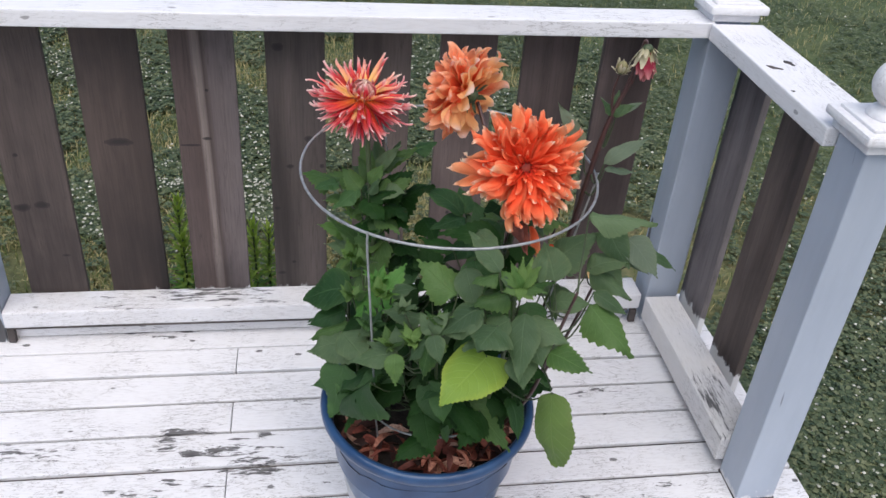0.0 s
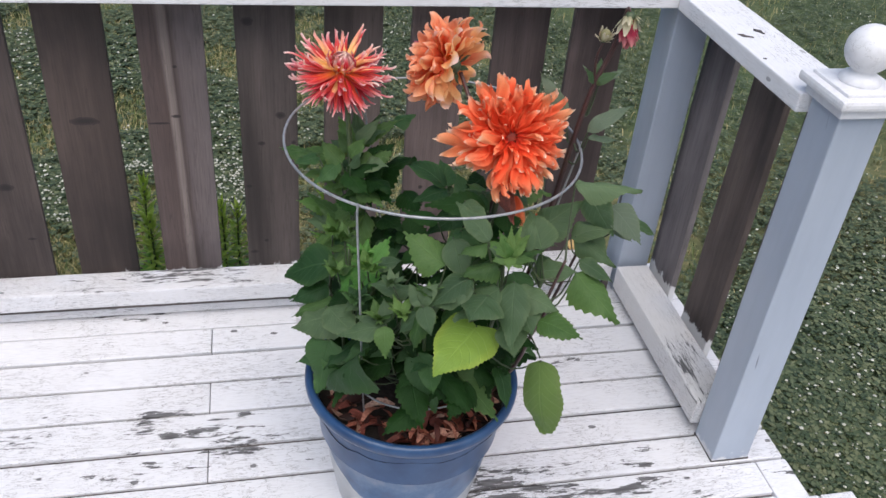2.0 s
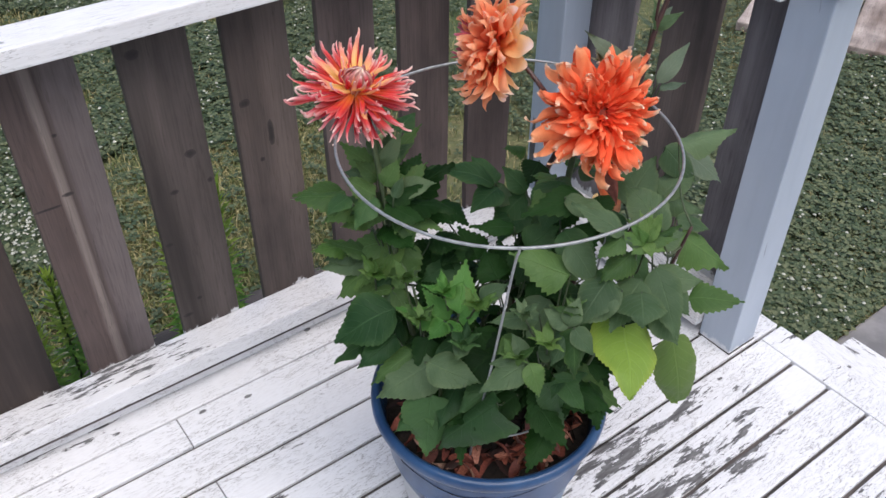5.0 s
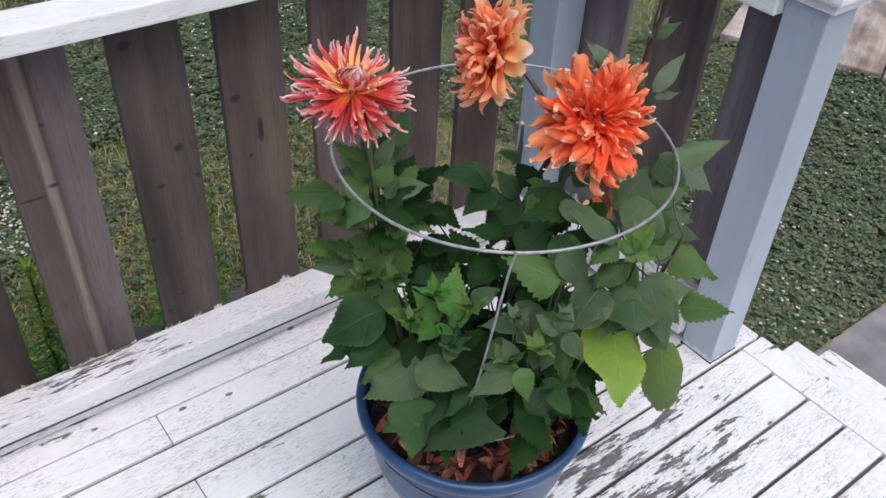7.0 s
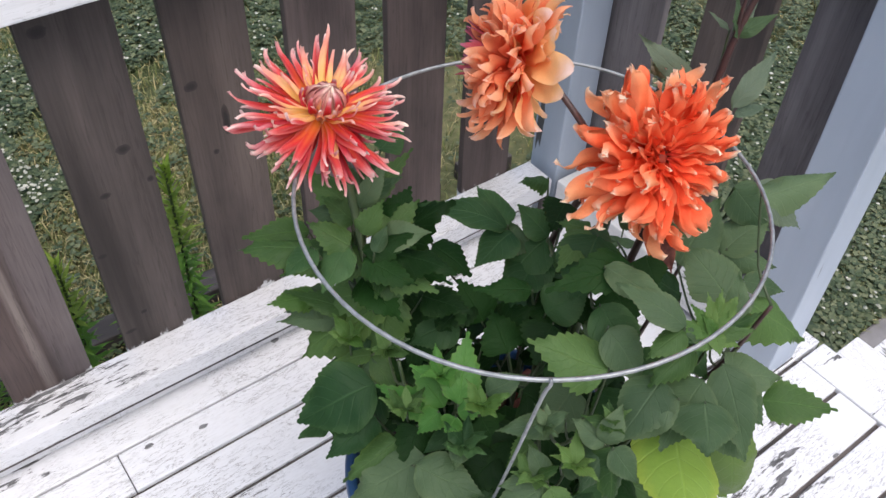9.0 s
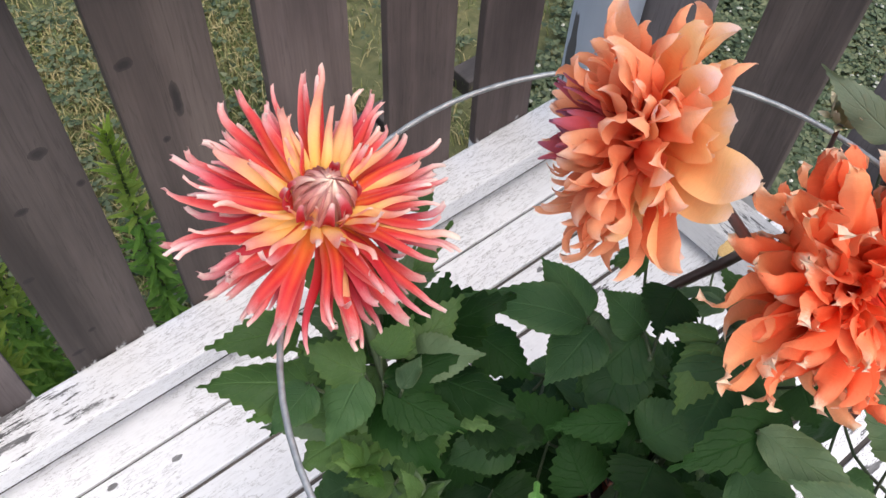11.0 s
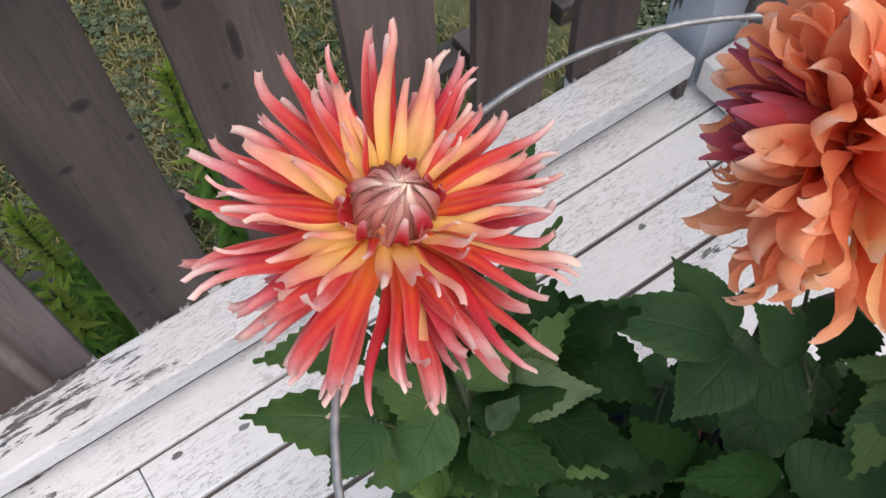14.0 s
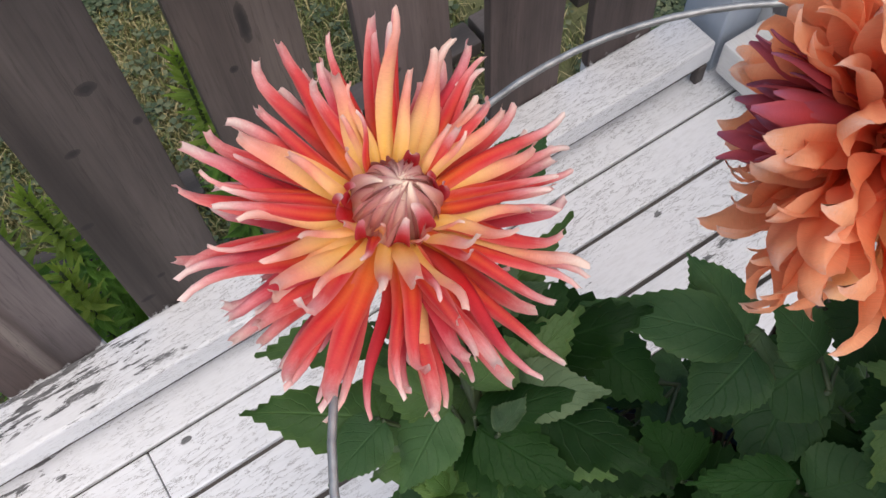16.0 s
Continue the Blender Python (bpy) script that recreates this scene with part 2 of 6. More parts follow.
def leaf_green(name, dark, light, edge, vein=0.5, gloss=0.42):
    m, ns, ls, b = material(name)
    uv = ns.new("ShaderNodeUVMap")
    sep = ns.new("ShaderNodeSeparateXYZ")
    ls.new(uv.outputs[0], sep.inputs[0])
    across = maths(ns, ls, "ABSOLUTE", maths(ns, ls, "SUBTRACT", sep.outputs[0], 0.5))
    side = maths(ns, ls, "SUBTRACT", sep.outputs[1], maths(ns, ls, "MULTIPLY", across, 0.62))
    saw = maths(ns, ls, "FRACT", maths(ns, ls, "MULTIPLY", side, 7.5))
    saw = maths(ns, ls, "ABSOLUTE", maths(ns, ls, "SUBTRACT", saw, 0.5))
    ribs = ramp(ns, ls, saw, [(0.0, 1.0), (0.075, 0.0)])
    mid = ramp(ns, ls, across, [(0.0, 1.0), (0.028, 0.0)])
    veins = maths(ns, ls, "MAXIMUM", maths(ns, ls, "MULTIPLY", ribs, 0.55), mid)
    info = ns.new("ShaderNodeObjectInfo")
    mot = noise_at(ns, ls, 28, 5, (1, 1, 1), 0.6, shift=5.0)
    v = maths(ns, ls, "ADD", maths(ns, ls, "MULTIPLY", mot, 0.32), maths(ns, ls, "MULTIPLY", info.outputs["Random"], 0.68))
    col = ramp(ns, ls, v, [(0.15, dark), (0.55, tuple((a + c) / 2 for a, c in zip(dark, light))), (0.85, light)])
    rim = ramp(ns, ls, maths(ns, ls, "ADD", across, maths(ns, ls, "MULTIPLY", mot, 0.12)), [(0.40, 0.0), (0.56, 1.0)])
    col = mixed(ns, ls, maths(ns, ls, "MULTIPLY", rim, 0.35), col, edge)
    col = mixed(ns, ls, maths(ns, ls, "MULTIPLY", veins, vein), col, tuple(min(1, c * 1.7 + 0.02) for c in light))
    b.inputs["Roughness"].default_value = gloss
    b.inputs["Specular IOR Level"].default_value = 0.16
    ls.new(col, b.inputs["Base Color"])
    relief = maths(ns, ls, "SUBTRACT", maths(ns, ls, "MULTIPLY", mot, 0.5), veins)
    bumped(ns, ls, b, relief, 0.5, 0.0025)
    tr = ns.new("ShaderNodeBsdfTranslucent")
    ls.new(mixed(ns, ls, 0.6, col, tuple(c * k for c, k in zip(light, (1.9, 2.3, 0.8)))), tr.inputs["Color"])
    mx = node(ns, "ShaderNodeMixShader", Fac=0.22)
    ls.new(b.outputs[0], mx.inputs[1])
    ls.new(tr.outputs[0], mx.inputs[2])
    ls.new(mx.outputs[0], ns["Material Output"].inputs["Surface"])
    return m


def petal_colour(name, along, flush, flush_amount, streak, streak_amount, thin=0.3):
    """Colour stops along the petal from base to tip, a second tint at the margins and a streak down the middle."""
    m, ns, ls, b = material(name)
    uv = ns.new("ShaderNodeUVMap")
    sep = ns.new("ShaderNodeSeparateXYZ")
    ls.new(uv.outputs[0], sep.inputs[0])
    info = ns.new("ShaderNodeObjectInfo")
    fine = noise_at(ns, ls, 60, 4, (0.25, 1.4, 1), 0.6, shift=4.0)
    s = maths(ns, ls, "ADD", sep.outputs[1], maths(ns, ls, "MULTIPLY", maths(ns, ls, "SUBTRACT", fine, 0.5), 0.14))
    s = maths(ns, ls, "ADD", s, maths(ns, ls, "MULTIPLY", maths(ns, ls, "SUBTRACT", info.outputs["Random"], 0.5), 0.16))
    col = ramp(ns, ls, s, along)
    across = maths(ns, ls, "MULTIPLY", maths(ns, ls, "ABSOLUTE", maths(ns, ls, "SUBTRACT", sep.outputs[0], 0.5)), 2.0)
    margin = maths(ns, ls, "MULTIPLY", ramp(ns, ls, across, [(0.45, 0.0), (0.95, 1.0)]), flush_amount)
    margin = maths(ns, ls, "MULTIPLY", margin, ramp(ns, ls, sep.outputs[1], [(0.35, 0.55), (0.85, 1.0)]))
    col = mixed(ns, ls, margin, col, flush)
    core = ramp(ns, ls, across, [(0.0, 1.0), (0.42, 0.0)])
    core = maths(ns, ls, "MULTIPLY", core, ramp(ns, ls, sep.outputs[1], [(0.25, 1.0), (0.8, 0.0)]))
    col = mixed(ns, ls, maths(ns, ls, "MULTIPLY", core, streak_amount), col, streak)
    rib = noise_at(ns, ls, 9, 2, (0.4, 30, 1), 0.5, coords="UV")
    col = mixed(ns, ls, 0.35, col, ramp(ns, ls, rib, [(0.3, (0.72, 0.66, 0.66)), (0.6, (1, 1, 1))]), "MULTIPLY")
    ls.new(col, b.inputs["Base Color"])
    b.inputs["Roughness"].default_value = 0.68
    b.inputs["Specular IOR Level"].default_value = 0.25
    bumped(ns, ls, b, rib, 0.35, 0.0010)
    tr = ns.new("ShaderNodeBsdfTranslucent")
    ls.new(col, tr.inputs["Color"])
    mx = node(ns, "ShaderNodeMixShader", Fac=thin)
    ls.new(b.outputs[0], mx.inputs[1])
    ls.new(tr.outputs[0], mx.inputs[2])
    ls.new(mx.outputs[0], ns["Material Output"].inputs["Surface"])
    return m


def simple(name, low, high, scale=20.0, rough=0.6, metal=0.0, bump=0.2, depth=0.001, size=(1, 1, 1), coords="Object", tints=None):
    """Mottled between two colours; tints: factors between which single pieces differ."""
    m, ns, ls, b = material(name)
    n = noise_at(ns, ls, scale, 5, size, 0.6, coords=coords, shift=0.0 if coords == "Position" else 5.0)
    col = ramp(ns, ls, n, [(0.3, low), (0.7, high)])
    if tints:
        info = ns.new("ShaderNodeObjectInfo")
        col = mixed(ns, ls, 1.0, col, ramp(ns, ls, info.outputs["Random"], tints), "MULTIPLY")
    ls.new(col, b.inputs["Base Color"])
    b.inputs["Roughness"].default_value, b.inputs["Metallic"].default_value = rough, metal
    bumped(ns, ls, b, n, bump, depth)
    return m


POST = post_paint()
PICKET_GREY = weathered_wood("grey_picket_wood", (0.085, 0.078, 0.082), (0.190, 0.178, 0.186), (11, 11, 0.5))
PICKET = weathered_wood("picket_wood", (0.040, 0.030, 0.027), (0.116, 0.093, 0.083), (11, 11, 0.5))
PICKET_ROSY = weathered_wood("rosy_picket_wood", (0.046, 0.0325, 0.030), (0.142, 0.110, 0.103), (11, 11, 0.5))
PICKET_DARK = weathered_wood("dark_picket_wood", (0.017, 0.0112, 0.0094), (0.064, 0.0465, 0.0395), (11, 11, 0.5))
PICKET_BROWN = weathered_wood("brown_picket_wood", (0.0235, 0.0185, 0.0165), (0.090, 0.0745, 0.0685), (11, 11, 0.5))
PICKET_HEART = weathered_wood("heartwood_picket", (0.0460, 0.0335, 0.0315), (0.130, 0.1045, 0.1005), (11, 11, 0.5), True, (-0.672, 0.146))
PLANK = weathered_wood("old_plank_wood", (0.16, 0.12, 0.10), (0.46, 0.40, 0.36), (0.8, 9, 9), False)
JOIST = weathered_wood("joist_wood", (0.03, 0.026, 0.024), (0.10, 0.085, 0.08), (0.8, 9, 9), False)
GREEN = leaf_green("dahlia_leaf", (0.022, 0.053, 0.017), (0.098, 0.172, 0.054), (0.100, 0.158, 0.041), 0.26, 0.45)
# leaf green with the shade below the flowers put into its colour
SHADED_LEAF = leaf_green("shaded_leaf", (0.004, 0.017, 0.003), (0.014, 0.049, 0.009), (0.022, 0.053, 0.010), 0.25, 0.62)
FRESH = leaf_green("young_leaf", (0.040, 0.125, 0.026), (0.095, 0.225, 0.050), (0.15, 0.24, 0.06), 0.3)
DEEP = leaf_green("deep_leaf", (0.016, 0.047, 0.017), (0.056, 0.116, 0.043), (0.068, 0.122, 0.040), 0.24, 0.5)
LIGHT = leaf_green("light_leaf", (0.050, 0.115, 0.026), (0.115, 0.190, 0.055), (0.13, 0.19, 0.05), 0.25)
LIME = leaf_green("yellowing_leaf", (0.105, 0.185, 0.034), (0.190, 0.280, 0.056), (0.34, 0.37, 0.06), 0.25)
OLIVE = leaf_green("pale_leaf", (0.105, 0.165, 0.048), (0.155, 0.230, 0.070), (0.16, 0.19, 0.08), 0.2)
DUSTY = leaf_green("dusty_leaf", (0.035, 0.068, 0.033), (0.099, 0.147, 0.076), (0.12, 0.155, 0.072), 0.28, 0.5)
PALE_LEAF = leaf_green("pale_grey_leaf", (0.070, 0.100, 0.070), (0.130, 0.162, 0.115), (0.14, 0.17, 0.11), 0.2, 0.5)
TAN = simple("dead_leaf", (0.34, 0.20, 0.07), (0.60, 0.42, 0.18), 40, 0.7, 0, 0.4)
STEM = simple("green_stem", (0.030, 0.050, 0.020), (0.062, 0.086, 0.034), 30, 0.5)
STALK = simple("leaf_stalk", (0.022, 0.040, 0.016), (0.055, 0.075, 0.030), 30, 0.55)
PURPLE = simple("purple_stem", (0.030, 0.012, 0.014), (0.075, 0.035, 0.030), 30, 0.45)
WIRE = simple("galvanised_wire", (0.22, 0.23, 0.24), (0.40, 0.41, 0.42), 90, 0.5, 0.6, 0.1)
SOIL = simple("potting_soil", (0.010, 0.007, 0.006), (0.045, 0.032, 0.026), 60, 0.95, 0, 0.9, 0.006)
RED_PETAL = petal_colour("red_petal", [(0.0, (0.88, 0.30, 0.03)), (0.18, (0.84, 0.17, 0.03)), (0.32, (0.75, 0.075, 0.03)), (0.52, (0.66, 0.030, 0.040)), (0.72, (0.69, 0.080, 0.085)), (0.86, (0.80, 0.33, 0.33)), (1.0, (0.93, 0.74, 0.68))], (0.84, 0.32, 0.28), 0.55, (0.88, 0.26, 0.06), 0.5)
GOLD_PETAL = petal_colour("yellow_petal", [(0.0, (0.93, 0.46, 0.05)), (0.26, (0.95, 0.58, 0.14)), (0.50, (0.94, 0.54, 0.24)), (0.72, (0.87, 0.33, 0.24)), (0.88, (0.87, 0.46, 0.39)), (1.0, (0.92, 0.72, 0.62))], (0.88, 0.36, 0.24), 0.40, (0.95, 0.62, 0.24), 0.5)
DEEP_PETAL = petal_colour("deep_red_petal", [(0.0, (0.60, 0.07, 0.03)), (0.4, (0.56, 0.016, 0.024)), (0.72, (0.62, 0.055, 0.080)), (0.90, (0.76, 0.32, 0.34)), (1.0, (0.88, 0.66, 0.62))], (0.66, 0.13, 0.16), 0.5, (0.66, 0.03, 0.025), 0.4)
ORANGE_PETAL = petal_colour("orange_petal", [(0.0, (0.62, 0.028, 0.010)), (0.35, (0.90, 0.075, 0.020)), (0.70, (0.93, 0.15, 0.055)), (0.91, (0.94, 0.30, 0.15)), (1.04, (0.92, 0.74, 0.56))], (0.92, 0.27, 0.12), 0.35, (0.80, 0.042, 0.012), 0.5, 0.36)
CORAL_PETAL = petal_colour("coral_petal", [(0.0, (0.80, 0.07, 0.02)), (0.35, (0.87, 0.14, 0.05)), (0.70, (0.90, 0.27, 0.11)), (0.88, (0.91, 0.40, 0.20)), (1.0, (0.93, 0.74, 0.56))], (0.93, 0.42, 0.23), 0.5, (0.86, 0.10, 0.03), 0.5, 0.38)
PEACH_PETAL = petal_colour("peach_petal", [(0.0, (0.72, 0.065, 0.026)), (0.30, (0.88, 0.15, 0.060)), (0.62, (0.94, 0.31, 0.14)), (0.86, (0.95, 0.44, 0.24)), (1.0, (0.95, 0.62, 0.48))], (0.95, 0.43, 0.25), 0.5, (0.86, 0.11, 0.05), 0.4, 0.46)
CREAM_PETAL = petal_colour("cream_petal", [(0.0, (0.90, 0.26, 0.06)), (0.4, (0.95, 0.44, 0.16)), (0.8, (0.96, 0.55, 0.25)), (0.92, (0.95, 0.62, 0.42)), (1.0, (0.94, 0.70, 0.62))], (0.96, 0.64, 0.34), 0.45, (0.94, 0.36, 0.12), 0.4, 0.48)
MAUVE_PETAL = petal_colour("mauve_petal", [(0.0, (0.58, 0.05, 0.03)), (0.5, (0.52, 0.055, 0.060)), (0.85, (0.42, 0.085, 0.12)), (1.0, (0.32, 0.12, 0.20))], (0.58, 0.12, 0.12), 0.4, (0.55, 0.04, 0.04), 0.3)
DISC = petal_colour("disc_floret", [(0.0, (0.70, 0.26, 0.06)), (0.35, (0.60, 0.22, 0.17)), (0.8, (0.70, 0.42, 0.36)), (1.0, (0.84, 0.68, 0.54))], (0.46, 0.11, 0.16), 0.6, (0.82, 0.60, 0.46), 0.7, 0.15)
CORE_PETAL = petal_colour("core_petal", [(0.0, (0.40, 0.015, 0.008)), (0.5, (0.62, 0.030, 0.012)), (1.0, (0.80, 0.10, 0.03))], (0.74, 0.06, 0.02), 0.4, (0.45, 0.02, 0.01), 0.4)
PETAL_BASE = simple("petal_base", (0.55, 0.06, 0.02), (0.80, 0.16, 0.05), 40, 0.6)
DARK_HEART = simple("dark_flower_heart", (0.16, 0.012, 0.006), (0.30, 0.035, 0.012), 60, 0.7)
HEART = simple("flower_heart", (0.40, 0.12, 0.11), (0.62, 0.30, 0.26), 60, 0.5)
CHIP = simple("dry_petal", (0.19, 0.045, 0.028), (0.48, 0.17, 0.10), 14, 0.7, 0, 0.4, tints=[(0.0, (0.18, 0.22, 0.26)), (0.35, (0.48, 0.50, 0.58)), (0.6, (0.85, 0.80, 0.85)), (0.8, (1.0, 1.0, 1.0)), (1.0, (1.1, 1.5, 1.7))])
cn, cl = CHIP.node_tree.nodes, CHIP.node_tree.links
cl.new(mixed(cn, cl, 1.0, CHIP.node_tree.nodes["Principled BSDF"].inputs["Base Color"].links[0].from_socket, ramp(cn, cl, cn.new("ShaderNodeObjectInfo").outputs["Random"], [(0.0, (0.22, 0.16, 0.16)), (0.35, (0.75, 0.55, 0.55)), (0.7, (1.0, 0.9, 0.9)), (1.0, (1.35, 1.9, 2.1))]), "MULTIPLY"), cn["Principled BSDF"].inputs["Base Color"])


# ---- building helpers ----
def part(name, bm, mat, parent=None, label="", smooth=False):
    me = bpy.data.meshes.new(name)
    bm.to_mesh(me)
    bm.free()
    me.materials.append(mat)
    if smooth:
        me.polygons.foreach_set("use_smooth", [True] * len(me.polygons))
    ob = new(name, me)
    ob.parent = parent
    if label:
        tagged(ob, label)
    return ob


def thing(name, place, label, category, group="", kind=""):
    ob = new(name)
    ob.location = place
    return tagged(ob, label, category, group, kind)


def box(bm, x0, x1, y0, y1, z0, z1, bevel=0.003, segments=2):
    """A beam with rounded edges."""
    r = bmesh.ops.create_cube(bm, size=1.0)
    vs = r["verts"]
    for v in vs:
        v.co = ((x0 + x1) / 2 + v.co.x * (x1 - x0), (y0 + y1) / 2 + v.co.y * (y1 - y0), (z0 + z1) / 2 + v.co.z * (z1 - z0))
    if bevel:
        es = list({e for v in vs for e in v.link_edges})
        bmesh.ops.bevel(bm, geom=es, offset=bevel, segments=segments, affect="EDGES", profile=0.6)
    return bm


def beam(name, mat, parent, x0, x1, y0, y1, z0, z1, bevel=0.003, label="", warp=0.0, seed=0):
    bm = box(bmesh.new(), x0, x1, y0, y1, z0, z1, bevel)
    if warp:
        for axis in range(3):
            span = (x1 - x0, y1 - y0, z1 - z0)[axis]
            if span > 0.3:
                for k in range(1, int(span / 0.12)):
                    co = [(x0 + x1) / 2, (y0 + y1) / 2, (z0 + z1) / 2]
                    co[axis] = (x0, y0, z0)[axis] + 0.12 * k
                    no = [0, 0, 0]
                    no[axis] = 1
                    bmesh.ops.bisect_plane(bm, geom=bm.verts[:] + bm.edges[:] + bm.faces[:], plane_co=co, plane_no=no)
        for v in bm.verts:
            v.co += warp * noise.noise_vector(v.co * 3.1 + Vector((seed, seed * 2.3, 0)))
            v.co += warp * 0.35 * noise.noise_vector(v.co * 17.0 + Vector((seed, 0, 5)))
    return part(name, bm, mat, parent, label)


def lathe(bm, profile, centre=(0, 0, 0), steps=48):
    rings = []
    for r, z in profile:
        if r < 1e-5:
            rings.append([bm.verts.new((centre[0], centre[1], centre[2] + z))])
        else:
            rings.append([bm.verts.new((centre[0] + r * math.cos(a), centre[1] + r * math.sin(a), centre[2] + z)) for a in (2 * math.pi * i / steps for i in range(steps))])
    for p, q in zip(rings, rings[1:]):
        for i in range(steps):
            j = (i + 1) % steps
            f = [p[i % len(p)], p[j % len(p)], q[j % len(q)], q[i % len(q)]]
            f = list(dict.fromkeys(f))
            if len(f) > 2:
                bm.faces.new(f)
    bmesh.ops.recalc_face_normals(bm, faces=bm.faces[:])
    return bm


def tube(bm, pts, r0, r1, sides=7, closed=False):
    """A tapering round rod along points."""
    pts = [Vector(p) for p in pts]
    n = len(pts)
    rings, side = [], None
    for i, p in enumerate(pts):
        a, b = (pts[i - 1], pts[(i + 1) % n]) if closed else (pts[max(i - 1, 0)], pts[min(i + 1, n - 1)])
        d = (b - a).normalized()
        ref = side if side else (Vector((0, 0, 1)) if abs(d.z) < 0.9 else Vector((1, 0, 0)))
        side = (ref - d * ref.dot(d)).normalized()
        up = d.cross(side)
        r = r0 + (r1 - r0) * i / max(n - 1, 1)
        rings.append([bm.verts.new(p + r * (math.cos(t) * side + math.sin(t) * up)) for t in (2 * math.pi * k / sides for k in range(sides))])
    pairs = list(zip(rings, rings[1:])) + ([(rings[-1], rings[0])] if closed else [])
    for a, b in pairs:
        for k in range(sides):
            bm.faces.new((a[k], a[(k + 1) % sides], b[(k + 1) % sides], b[k]))
    if not closed:
        bm.faces.new(rings[0][::-1])
        bm.faces.new(rings[-1])
    return bm


def smooth_path(pts, per=6):
    """Catmull-Rom through the points."""
    p = [Vector(q) for q in pts]
    p = [2 * p[0] - p[1]] + p + [2 * p[-1] - p[-2]]
    out = []
    for i in range(1, len(p) - 2):
        for k in range(per):
            t = k / per
            out.append(0.5 * ((2 * p[i]) + (p[i + 1] - p[i - 1]) * t + (2 * p[i - 1] - 5 * p[i] + 4 * p[i + 1] - p[i + 2]) * t * t + (3 * p[i] - p[i - 1] - 3 * p[i + 1] + p[i + 2]) * t ** 3))
    out.append(p[-2])
    return out


# ---- ground ----
GROUND = -0.62


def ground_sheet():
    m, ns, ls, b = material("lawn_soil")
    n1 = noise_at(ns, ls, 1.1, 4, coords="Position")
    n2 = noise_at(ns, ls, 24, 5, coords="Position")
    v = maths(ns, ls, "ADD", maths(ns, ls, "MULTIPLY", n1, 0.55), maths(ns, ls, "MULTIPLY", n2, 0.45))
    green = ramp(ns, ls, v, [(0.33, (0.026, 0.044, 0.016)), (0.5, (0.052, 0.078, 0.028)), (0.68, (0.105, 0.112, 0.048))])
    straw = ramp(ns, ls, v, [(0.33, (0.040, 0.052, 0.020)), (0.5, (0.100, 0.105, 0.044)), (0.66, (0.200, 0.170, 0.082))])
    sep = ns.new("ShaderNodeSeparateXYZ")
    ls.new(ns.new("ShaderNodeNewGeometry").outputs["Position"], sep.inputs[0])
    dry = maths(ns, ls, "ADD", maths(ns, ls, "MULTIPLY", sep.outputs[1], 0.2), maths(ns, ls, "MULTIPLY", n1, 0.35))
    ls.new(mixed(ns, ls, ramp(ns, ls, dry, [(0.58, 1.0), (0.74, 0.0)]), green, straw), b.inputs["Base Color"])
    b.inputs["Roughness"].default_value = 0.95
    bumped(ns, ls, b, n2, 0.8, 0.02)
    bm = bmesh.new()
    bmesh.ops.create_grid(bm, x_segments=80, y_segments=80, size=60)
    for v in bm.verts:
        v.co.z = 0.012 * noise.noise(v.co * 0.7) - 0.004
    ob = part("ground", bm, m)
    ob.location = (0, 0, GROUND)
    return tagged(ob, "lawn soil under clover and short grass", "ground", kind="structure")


def foliage_mesh(name, mat, place_fn, count, seed, label, category):
    """Many small blades or leaflets, as one mesh."""
    rng = np.random.default_rng(seed)
    verts, faces = place_fn(rng, count)
    me = bpy.data.meshes.new(name)
    me.from_pydata(verts.tolist(), [], faces.tolist())
    me.materials.append(mat)
    ob = new(name, me)
    return tagged(ob, label, category, kind="stuff")


def lawn_spots(rng, count):
    """Places on the lawn round the deck, denser where it is near; none under the deck or on the paving."""
    n = int(count * 1.9)
    x = rng.uniform(-2.8, 5.6, n)
    y = 0.72 + rng.power(0.75, n) * 6.2
    kind = rng.uniform(0, 1, n)
    m = kind < 0.30
    x[m], y[m] = rng.uniform(0.75, 6.2, m.sum()), rng.uniform(-1.4, 1.2, m.sum())
    m = kind > 0.84
    x[m], y[m] = rng.normal(0.8, 4.0, m.sum()), rng.normal(0.6, 4.0, m.sum())
    m = (kind > 0.62) & (kind < 0.84)
    x[m], y[m] = rng.uniform(-2.3, 1.0, m.sum()), rng.uniform(1.9, 4.6, m.sum())
    m = (kind > 0.34) & (kind < 0.48)
    x[m], y[m] = rng.uniform(-1.3, 0.62, m.sum()), rng.uniform(0.70, 2.4, m.sum())
    m = (kind > 0.30) & (kind < 0.34)
    x[m], y[m] = rng.uniform(0.76, 1.7, m.sum()), rng.uniform(-0.1, 0.8, m.sum())
    m = (y > 2.4) | (x > 2.6) | (x < -2.0) | (y < -0.6)
    x[m] += rng.normal(0, 0.6, m.sum())
    y[m] += rng.normal(0, 0.6, m.sum())
    ok = ~((x > -1.97) & (x < 0.75) & (y < 0.70) & (y > -2.1)) & ~((x > 0.7) & (x < 1.31) & (y < -0.08) & (y > -1.26)) & ~((x > 1.41) & (x < 2.03) & (y < 0.04) & (y > -1.84))
    return x[ok][:count], y[ok][:count]


def patch(x, y, s=0.9, off=0.0):
    return 0.5 + 0.5 * np.sin(s * 2.1 * x + 1.3 * np.sin(s * 1.7 * y + off) + off) * np.cos(s * 1.9 * y + 1.1 * np.sin(s * 1.3 * x + 2.0 * off))


